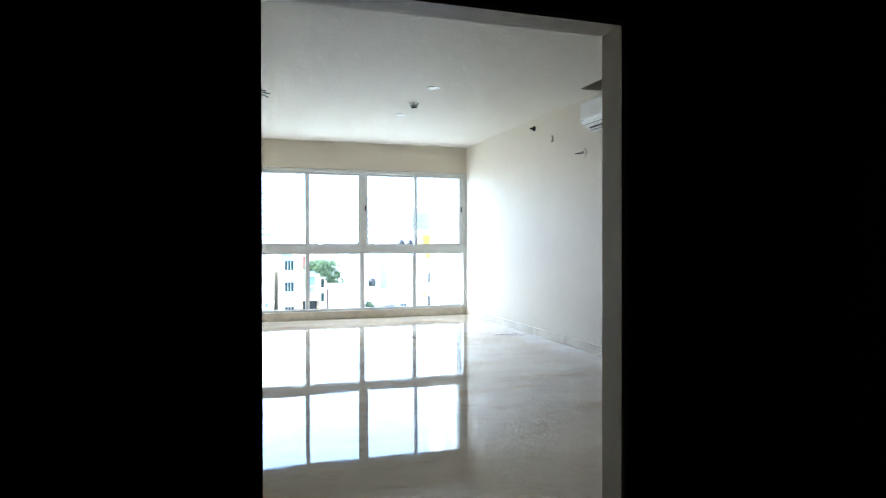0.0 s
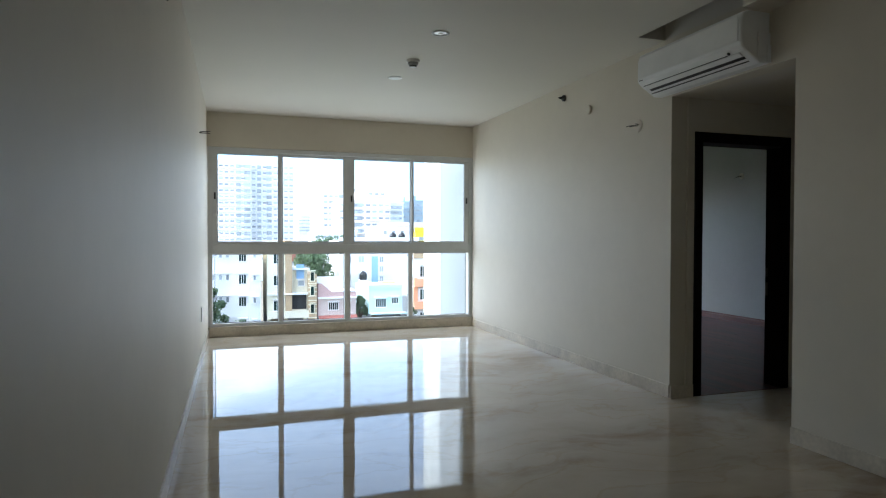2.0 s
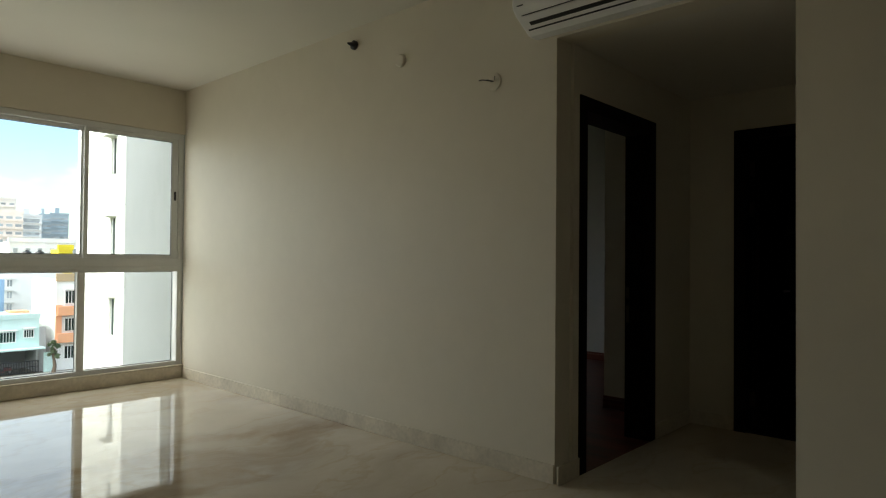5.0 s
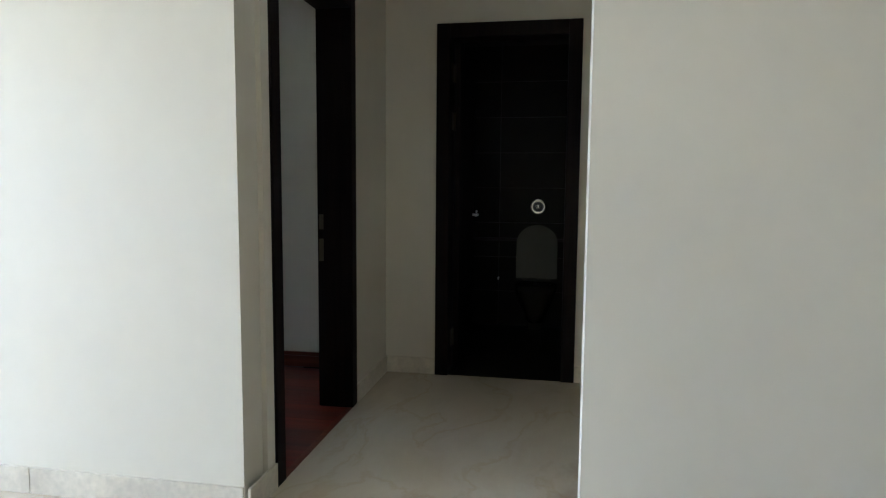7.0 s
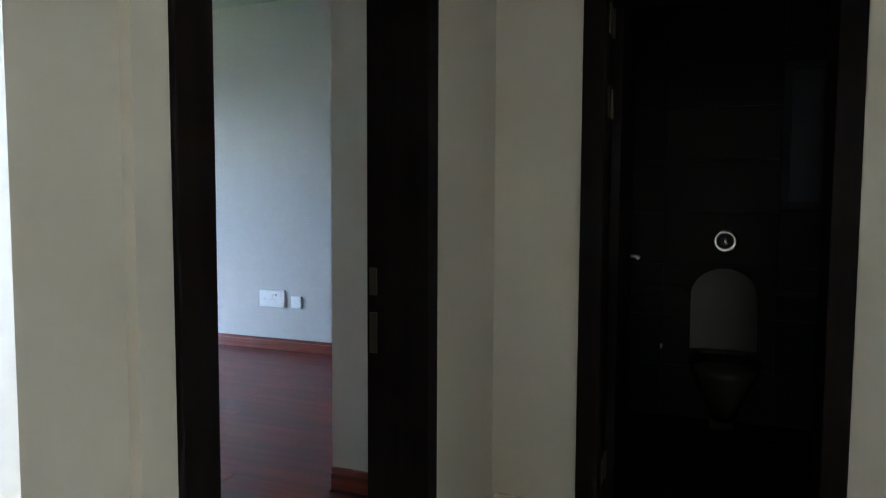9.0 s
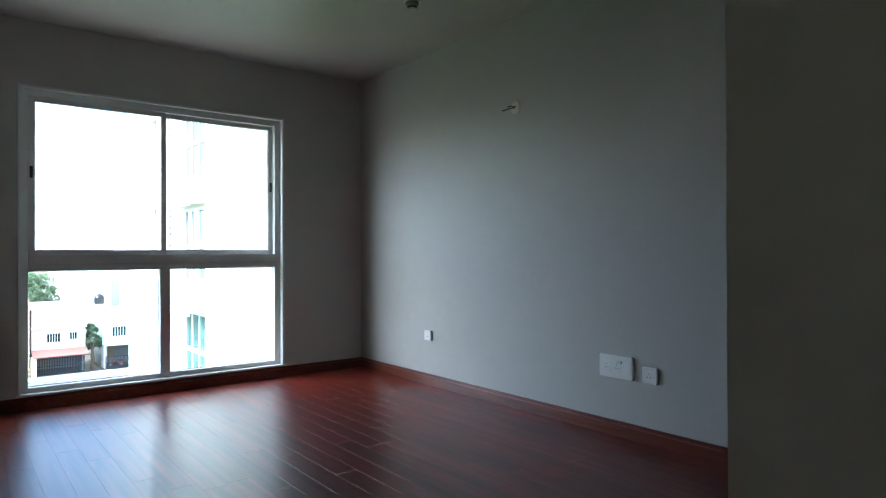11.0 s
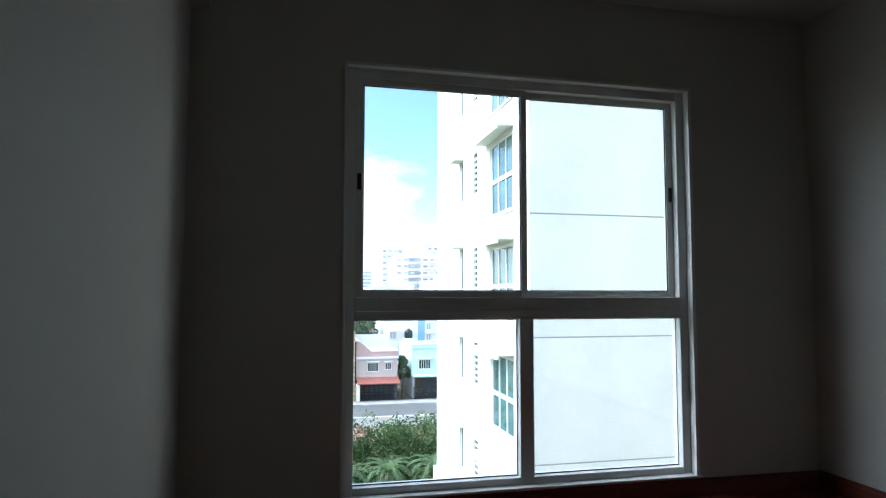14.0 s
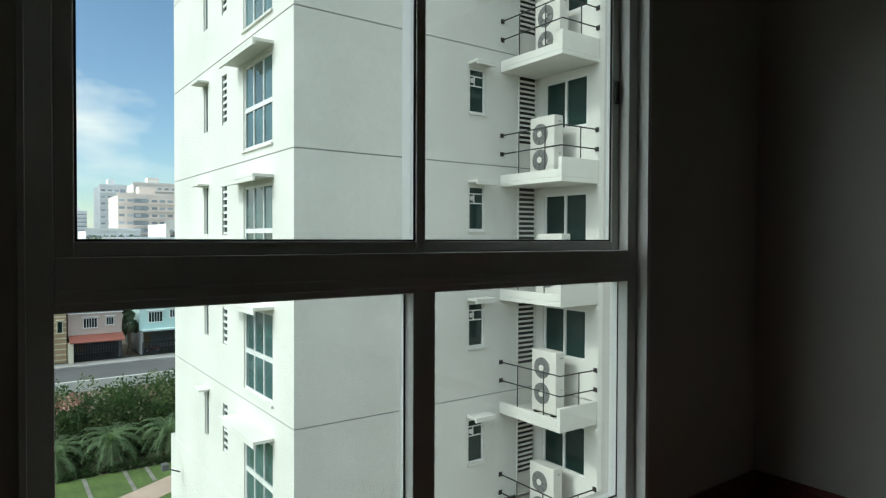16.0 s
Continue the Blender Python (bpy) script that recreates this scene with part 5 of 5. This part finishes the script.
# scooter parked in the garage
def scooter(at):
    m = thing("motor_scooter", "red motor scooter parked in the open garage", "scooter", at)
    x, y, z = at
    for dx in (-0.62, 0.62):
        w = part("wheel", tube(bmesh.new(), (x + dx, y - 0.05, z + 0.26), (x + dx, y + 0.05, z + 0.26), 0.26, 20), BLACK, m, "black rubber tyre")
        part("rim", tube(bmesh.new(), (x + dx, y - 0.055, z + 0.26), (x + dx, y + 0.055, z + 0.26), 0.15, 16), STEEL, w)
    part("body", boxes((x + 0.05, x + 0.80, y - 0.17, y + 0.17, z + 0.38, z + 0.72), (x - 0.35, x + 0.10, y - 0.15, y + 0.15, z + 0.24, z + 0.34), bevel=0.05), P_RED, m)
    part("front_shield", boxes((x - 0.52, x - 0.40, y - 0.18, y + 0.18, z + 0.30, z + 0.92), bevel=0.03), P_RED, m)
    part("mudguard", boxes((x - 0.82, x - 0.44, y - 0.08, y + 0.08, z + 0.50, z + 0.58), bevel=0.02), P_RED, m)
    part("seat", boxes((x + 0.02, x + 0.72, y - 0.14, y + 0.14, z + 0.725, z + 0.82), bevel=0.03), BLACK, m, "black padded seat")
    part("handlebar", tube(tube(bmesh.new(), (x - 0.45, y - 0.32, z + 1.02), (x - 0.45, y + 0.32, z + 1.02), 0.02), (x - 0.46, y, z + 0.85), (x - 0.45, y, z + 1.02), 0.025), STEEL, m)
    return m


P_RED = paint("scooter_red", (0.32, 0.05, 0.045))
scooter((20.9, HY + 1.4, G))

# white and orange house
h = thing("orange_house", "white house with orange painted balcony bands", "house", (26.8, HY, G))
part("wall", boxes((25.9, 31.0, HY, HY + 10, G, -1.8)), P_WHITE, h)
for z in (-9.2, -5.9):
    part("balcony", boxes((25.8, 31.0, HY - 1.0, HY, z - 0.15, z), (25.8, 31.0, HY - 1.0, HY - 0.85, z, z + 1.0), bevel=0.02), P_ORANGE, h, "orange balcony parapet")
part("band", boxes((25.82, 26.5, HY - 0.2, HY, -9.0, -4.8)), P_ORANGE, h)
for z in (-11.4, -8.0, -4.6):
    opening(h, 26.9, 28.3, HY, z, z + 1.5, P_WHITE, 3, DARK_GLASS)
part("roof_rail", boxes((25.8, 31.0, HY - 0.2, HY, -1.9, -0.9), bevel=0.02), P_BROWN, h)

# white buildings behind
h = thing("white_block", "plain white apartment block with small windows", "house", (21, 106, G))
part("wall", boxes((17.4, 31.0, 106, 118, G, 0.6)), P_WHITE, h)
part("parapet", boxes((17.3, 31.1, 105.9, 106.1, 0.6, 1.2)), P_WHITE, h)
for z in (-9, -6, -3):
    for x in (18.4, 20.6):
        opening(h, x, x + 0.9, 106, z, z + 1.0, P_WHITE, 1)
part("glazed_stair", boxes((22.8, 23.9, 105.9, 105.95, -6.6, -2.0)), P_BLUE, h, "tall blue glazed stair window")
for z in (-6.3, -4.6, -3.0):
    opening(h, 24.2, 24.8, 106, z, z + 0.9, P_WHITE, 1)
for i, x in enumerate((21.0, 27.0, 28.6)):
    tk = thing("water_tank", "black plastic roof water tank", "water tank", (x, 104.0 if i == 0 else 108.0, -5.8 if i == 0 else 0.6))
    part("body", lathe(bmesh.new(), [(0.6, 0), (0.62, 0.9), (0.5, 1.2), (0.18, 1.35), (0.18, 1.45)], 18, pose(*tk.location)), BLACK, tk)
    if i == 0:
        part("stand", boxes((x - 0.7, x + 0.7, 103.3, 104.7, G, -5.8)), P_WHITE, tk)
h = thing("red_roof_house", "white house with a red tiled roof", "house", (10, 116, G))
part("wall", boxes((6.5, 13.5, 112, 120, G, -3.0)), P_WHITE, h)
part("roof", boxes((6.0, 11.5, 111.5, 120, -3.0, -0.6), bevel=0.3), P_MAROON, h)
h = thing("grey_white_block", "grey and white block behind the trees", "house", (15, 118, G))
part("wall", boxes((13.2, 19.0, 119, 128, G, -0.2)), P_WHITE, h)
for z in (-6.5, -3.6):
    part("ledge", boxes((13.0, 19.2, 117.8, 119, z, z + 0.25)), P_GREY, h)
    for x in (13.8, 15.6, 17.3):
        opening(h, x, x + 1.0, 119, z + 0.9, z + 2.1, P_WHITE, 1)


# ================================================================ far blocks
# haze before the far blocks is mixed into these paler colours
HAZE_WHITE = paint("hazy_white", (0.85, 0.855, 0.86))
HAZE_PEACH = paint("hazy_peach", (0.86, 0.80, 0.74))
HAZE_BLUE = material("hazy_blue_glass", (0.38, 0.47, 0.54), 0.15, spots=0.15, spot_scale=0.05)


def far_tower(name, label, x0, x1, y, top, wall, cols, floors, depth=20, step=3.0, bays=(), win=(1.75, 0.85), ledge=True, room=True):
    """A block with one window a flat and storey, ledges, and flat sheets in glass colour for the recessed bays."""
    t = thing(name, label, "building", ((x0 + x1) / 2, y, G))
    part("wall", boxes((x0, x1, y, y + depth, G, top)), wall, t)
    part("parapet", boxes((x0 - 0.2, x1 + 0.2, y - 0.2, y + 0.3, top, top + 1.0)), wall, t)
    if room:
        part("roof_room", boxes((x0 + (x1 - x0) * 0.35, x0 + (x1 - x0) * 0.6, y + 3, y + 9, top, top + 3.6)), wall, t)
    me = mesh_of("window", boxes((-win[0] / 2, win[0] / 2, -0.12, 0.1, -win[1] / 2, win[1] / 2)), HAZY_GLASS)
    for f in range(floors):
        z = top - step * (f + 0.6)
        for c in range(cols):
            x = x0 + (x1 - x0) * (c + 0.5) / cols
            share("window", me, t, Matrix.Translation((x - t.location.x, y - t.location.y, z - t.location.z)))
        if ledge:
            part("ledge", boxes((x0 - 0.1, x1 + 0.1, y - 0.7, y, z - step * 0.5 + 0.1, z - step * 0.5 + 0.45)), wall, t)
        for b0, b1 in bays:
            part("loggia", boxes((b0, b1, y - 0.10, y - 0.02, z - 1.1, z + 0.75)), HAZY_GLASS, t)
    return t


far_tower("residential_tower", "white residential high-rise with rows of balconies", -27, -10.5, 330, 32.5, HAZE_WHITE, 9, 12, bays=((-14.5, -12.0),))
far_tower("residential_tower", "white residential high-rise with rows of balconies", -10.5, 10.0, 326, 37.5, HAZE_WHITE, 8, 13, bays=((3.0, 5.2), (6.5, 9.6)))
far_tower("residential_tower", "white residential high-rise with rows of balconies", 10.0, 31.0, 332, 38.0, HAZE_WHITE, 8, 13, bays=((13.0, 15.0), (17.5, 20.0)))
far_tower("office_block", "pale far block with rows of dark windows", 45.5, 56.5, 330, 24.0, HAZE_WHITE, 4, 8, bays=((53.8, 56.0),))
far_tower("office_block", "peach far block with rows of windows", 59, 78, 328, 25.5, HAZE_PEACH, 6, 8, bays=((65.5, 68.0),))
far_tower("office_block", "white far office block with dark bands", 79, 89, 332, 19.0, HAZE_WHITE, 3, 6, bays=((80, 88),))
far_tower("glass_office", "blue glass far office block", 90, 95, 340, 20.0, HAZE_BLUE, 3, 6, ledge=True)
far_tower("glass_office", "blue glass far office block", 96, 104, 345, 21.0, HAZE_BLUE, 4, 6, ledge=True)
far_tower("residential_tower", "pale distant high-rise, haze painted into its colours", 35, 44, 520, 18.0, HAZE_WHITE, 5, 5)
far_tower("residential_tower", "pale distant high-rise, haze painted into its colours", 56, 66, 560, 20.0, HAZE_WHITE, 5, 5)
far_tower("white_block", "low white block with a flat roof", 38, 52, 165, 4.2, P_WHITE, 6, 2, win=(0.8, 1.0), ledge=False, room=False)
far_tower("yellow_block", "low block painted bright yellow", 43.2, 45.8, 150, 2.6, P_YELLOW, 1, 1, depth=5, ledge=False, room=False)
far_tower("peach_block", "peach apartment block with dark loggias", 41, 62, 252, 15.5, P_PEACH, 8, 7, bays=((46.0, 50.5),), step=2.6)
far_tower("white_block", "white low block before the peach one", 44, 60, 215, -0.5, P_WHITE, 6, 2, ledge=False, room=False)
far_tower("low_block", "low white town houses in the distance", 30, 46, 240, 3.0, P_WHITE, 7, 2, ledge=False, room=False)
far_tower("low_block", "low white town houses in the distance", -30, 24, 210, -1.0, P_WHITE, 14, 2, ledge=False, room=False)
far_tower("low_block", "low pale town houses in the distance", 60, 110, 190, 1.0, HAZE_WHITE, 12, 2, ledge=False, room=False)

# ================================================================ plants
BARK = material("tree_bark", (0.12, 0.085, 0.06), 0.9, spots=0.3, spot_scale=3, bump=0.4, bump_scale=12)


def leaf_mat(name, c):
    """Matt leaf that lets part of the light through."""
    m = material(name, c, 0.75, spots=0.4, spot_scale=0.9, grain=0.25, grain_scale=5, spec=0.15)
    n, l = m.node_tree.nodes, m.node_tree.links
    b = n["Principled BSDF"]
    tr = n.new("ShaderNodeBsdfTranslucent")
    tr.inputs["Color"].default_value = (c[0] * 1.5, c[1] * 1.6, c[2] * 1.1, 1)
    mx = n.new("ShaderNodeMixShader")
    mx.inputs["Fac"].default_value = 0.4
    l.new(b.outputs["BSDF"], mx.inputs[1])
    l.new(tr.outputs["BSDF"], mx.inputs[2])
    l.new(mx.outputs["Shader"], n["Material Output"].inputs["Surface"])
    return m


# tree leaves paler and greyer than real, with distance haze in the colour
LEAF_A = leaf_mat("hazy_tree_leaf", (0.150, 0.195, 0.130))
LEAF_B = leaf_mat("hedge_leaf", (0.052, 0.085, 0.036))
LEAF_C = leaf_mat("palm_leaf", (0.175, 0.245, 0.135))
LEAF_D = leaf_mat("pale_hedge_leaf", (0.125, 0.165, 0.075))
LEAF_E = leaf_mat("grey_green_shrub_leaf", (0.20, 0.25, 0.18))
FLOWER = material("pink_blossom", (0.55, 0.30, 0.24), 0.6, spots=0.2, spot_scale=4)


def leaves(name, centres, per, size, mat, seed, spread):
    """Many small folded leaves round clump centres (x, y, z, radius)."""
    r = np.random.default_rng(seed)
    verts, faces = [], []
    for cx, cy, cz, cr in centres:
        for _ in range(per):
            d = r.normal(size=3)
            d /= np.linalg.norm(d)
            p = np.array((cx, cy, cz)) + d * cr * (0.45 + 0.6 * r.random() ** 0.6) * spread
            a = r.normal(size=3)
            a /= np.linalg.norm(a)
            b = np.cross(a, r.normal(size=3))
            b /= np.linalg.norm(b)
            s = size * (0.6 + 0.8 * r.random())
            k = len(verts)
            verts += [tuple(p - a * s), tuple(p + b * s * 0.45), tuple(p + a * s), tuple(p - b * s * 0.45)]
            faces.append((k, k + 1, k + 2, k + 3))
    me = bpy.data.meshes.new(name)
    me.from_pydata(verts, [], faces)
    me.materials.append(mat)
    return me


def tree(at, height, crown, seed, label, mat=None, clumps=26, per=110, leaf=0.28):
    r = random.Random(seed)
    x, y, z = at
    t = thing("tree", label, "tree", at)
    fork = z + height * 0.42
    trunk = bmesh.new()
    tube(trunk, (x, y, z), (x + 0.15, y, z + height * 0.2), 0.26, 10, 0.21)
    tube(trunk, (x + 0.15, y, z + height * 0.2), (x, y, fork), 0.21, 10, 0.16)
    part("trunk", trunk, BARK, t)
    centres = []
    for i in range(7):
        a = 2 * math.pi * i / 7 + r.random() * 0.6
        e = Vector((x + math.cos(a) * crown * 0.55, y + math.sin(a) * crown * 0.55, fork + height * (0.12 + 0.25 * r.random())))
        limb = tube(bmesh.new(), (x, y, fork - 0.2), e, 0.11, 7, 0.04)
        part("limb", limb, BARK, t)
    for i in range(clumps):
        a, q = r.random() * 2 * math.pi, r.random() ** 0.5
        h = r.random()
        centres.append((x + math.cos(a) * crown * q * (1 - 0.35 * h), y + math.sin(a) * crown * q * (1 - 0.35 * h), z + height * (0.45 + 0.47 * h), crown * (0.15 + 0.14 * r.random())))
    ob = new("crown", leaves("crown", centres, per, leaf, mat or LEAF_A, seed, 1.0))
    ob.parent = t
    ob.matrix_parent_inverse = t.matrix_world.inverted()
    return t


tree((-4.1, 78.0, G), 9.9, 3.1, 1, "spreading green tree before the white house", clumps=52, per=130, leaf=0.22)
tree((-2.4, 84.0, G), 8.4, 2.3, 2, "green tree before the white house", clumps=26)
tree((-5.5, 96.0, G), 13.0, 3.5, 3, "tall green tree between the houses", clumps=26)
tree((12.6, 108.0, G), 11.8, 4.2, 4, "dark green tree behind the pink house", clumps=40, per=120)
tree((18.2, 92.2, G), 5.7, 1.0, 5, "slim green tree between two houses", clumps=34, per=120, leaf=0.2)
tree((25.4, 89.8, G), 4.1, 0.7, 6, "small green street tree", clumps=18, per=110, leaf=0.16)
tree((38.0, 230.0, G), 13.5, 12.0, 7, "distant green tree row", clumps=30, per=70, leaf=0.7)
tree((50.0, 240.0, G), 13.5, 12.0, 8, "distant green tree row", clumps=30, per=70, leaf=0.7)


def palm(at, height, length, seed, label):
    r = random.Random(seed)
    x, y, z = at
    t = thing("palm_tree", label, "palm tree", at, "garden palms")
    tr = bmesh.new()
    for i in range(5):
        tube(tr, (x, y, z + height * i / 5), (x, y, z + height * (i + 1) / 5), 0.24 - 0.015 * i, 10, 0.20 - 0.015 * i)
    part("trunk", tr, BARK, t)
    for f in range(44):
        a = 2.4 * f + r.random() * 0.4
        rise = 2.6 - 0.066 * f + 0.15 * r.random()
        verts, faces = [], []
        p = Vector((x, y, z + height))
        d = Vector((math.cos(a), math.sin(a), rise)).normalized()
        side = Vector((-math.sin(a), math.cos(a), 0))
        n = 26
        for i in range(n):
            q = p + d * (length / n)
            w = length * 0.17 * math.sin(math.pi * (i + 1.2) / (n + 1.6)) + 0.05
            for s in (-1, 1):
                k = len(verts)
                tip = p.lerp(q, 0.5) + side * s * w + d * w * 0.95 - Vector((0, 0, 0.25 * w))
                verts += [tuple(p), tuple(p.lerp(q, 0.42)), tuple(tip)]
                faces.append((k, k + 1, k + 2))
            k = len(verts)
            verts += [tuple(p - side * 0.03), tuple(p + side * 0.03), tuple(q + side * 0.025), tuple(q - side * 0.025)]
            faces.append((k, k + 1, k + 2, k + 3))
            p = q
            d = (d + Vector((0, 0, -0.085 - 0.03 * r.random()))).normalized()
        me = bpy.data.meshes.new("frond")
        me.from_pydata(verts, [], faces)
        me.materials.append(LEAF_C)
        ob = new("frond", me)
        ob.parent = t
        ob.matrix_parent_inverse = t.matrix_world.inverted()
    return t


palm((10.9, 53.6, GROUND), 1.35, 2.6, 11, "low green date palm at the edge of the lawn")
palm((7.8, 53.5, GROUND), 1.05, 2.6, 12, "low green date palm at the edge of the lawn")
palm((14.3, 53.6, GROUND), 1.35, 2.6, 13, "low green date palm at the edge of the lawn")
palm((4.6, 53.8, GROUND), 1.15, 2.5, 14, "low green date palm at the edge of the lawn")

rngp = random.Random(21)
STRIP = material("grey_stone_strip", (0.21, 0.205, 0.175), 0.9, spots=0.35, spot_scale=1.5)
hedge_pts = [(-30 + 62 * rngp.random(), 55.0 + 6.5 * rngp.random(), G + 0.3 + 2.9 * rngp.random(), 0.8 + 0.5 * rngp.random()) for _ in range(460)]
hedge_pts += [(-20 + 50 * rngp.random(), 54.2 + 1.6 * rngp.random(), G + 0.2 + 0.9 * rngp.random(), 0.55 + 0.3 * rngp.random()) for _ in range(190)]
hedge = new("hedge", leaves("hedge", hedge_pts, 130, 0.15, LEAF_B, 31, 1.0))
tagged(hedge, "dense green flowering shrubs behind the lawn", "shrubs", kind="stuff")
light_pts = [(-30 + 62 * rngp.random(), 55.2 + 6.4 * rngp.random(), G + 1.5 + 2.0 * rngp.random(), 0.55 + 0.4 * rngp.random()) for _ in range(230)]
tagged(new("hedge_sprays", leaves("hedge_sprays", light_pts, 80, 0.12, LEAF_D, 32, 1.0)), "pale green sprays on the shrubs", "shrubs", kind="stuff")
fl_pts = [(4 + 6.5 * rngp.random(), 55.5 + 5 * rngp.random(), G + 2.2 + 1.3 * rngp.random(), 0.35) for _ in range(34)] + [(13.5 + 4 * rngp.random(), 58.0 + 5 * rngp.random(), G + 2.2 + 0.8 * rngp.random(), 0.25) for _ in range(4)]
tagged(new("blossom", leaves("blossom", fl_pts, 34, 0.11, FLOWER, 33, 1.0)), "pink blossom on the shrubs", "blossom", kind="stuff")
low_pts = [(-14 + 26 * rngp.random(), 76.6 + 8.0 * rngp.random(), G + 0.2 + 2.9 * rngp.random(), 0.8 + 0.5 * rngp.random()) for _ in range(210)]
low_pts = [p for p in low_pts if p[0] < 2.5]
tagged(new("roadside_shrubs", leaves("roadside_shrubs", low_pts, 110, 0.2, LEAF_E, 34, 1.0)), "grey-green roadside shrubs under the trees", "shrubs", kind="stuff")
strip = boxes(*[(x, x + 0.22, y0, 51.75, GROUND + 0.06, GROUND + 0.085) for x, y0 in ((7.2, 45.6), (9.1, 46.9), (11.25, 48.2), (12.45, 49.1))])
tagged(part("lawn_edging", strip, STRIP), "narrow pale stone strips across the lawn", "edging", kind="structure")

border = [(-14 + 36 * rngp.random(), 51.95 + 0.5 * rngp.random(), GROUND + 0.15 + 0.25 * rngp.random(), 0.25) for _ in range(420)]
tagged(new("border_plants", leaves("border_plants", border, 40, 0.08, LEAF_B, 35, 1.0)), "low dark border plants along the lawn", "plants", kind="stuff")

# floodlight on the tower's foot
LAMP_GREY = paint("floodlight_grey", (0.075, 0.078, 0.08))
fl = thing("floodlight", "grey outdoor floodlight on a short arm", "floodlight", (10.1, 33.6, -6.9))
part("arm", tube(bmesh.new(), (10.32, 33.6, -7.2), (9.9, 33.6, -7.0), 0.025), LAMP_GREY, fl)
part("head", boxes((9.70, 9.93, 33.45, 33.75, -7.03, -6.80), bevel=0.03), LAMP_GREY, fl)

# ---------------------------------------------------------------- bedroom floorboards
floor_bed = tagged(part("floor_bedroom", boxes((LX1 + 0.153, BX1, PY1 + 0.02, BY1, -0.2, -0.0145)), BLACK), "red-brown hardwood plank floor with satin varnish", "floor", kind="structure")
rng = random.Random(5)
plank_w = 0.125
cols = int((BX1 - STEP_X) / plank_w) + 1
lengths = {}
for c in range(cols):
    x = BX1 - plank_w * (c + 0.5)
    y = (PY1 + 0.022 if x < PX1 else BY0) - rng.random() * 0.9
    lo = PY1 + 0.022 if x < PX1 else BY0
    while y < BY1:
        ln = rng.choice((0.9, 1.2, 1.5))
        a, b = max(y, lo), min(y + ln, BY1)
        if b - a > 0.03 and x - plank_w / 2 > STEP_X - 0.08:
            key = round(b - a, 2)
            if key not in lengths:
                lengths[key] = mesh_of("plank", boxes((-plank_w / 2 + 0.0002, plank_w / 2 - 0.0002, -key / 2 + 0.0006, key / 2 - 0.0006, -0.0145, 0.0), bevel=0.0004), PLANK)
            o = share("plank", lengths[key], floor_bed, pose(x, (a + b) / 2, 0))
        y += ln
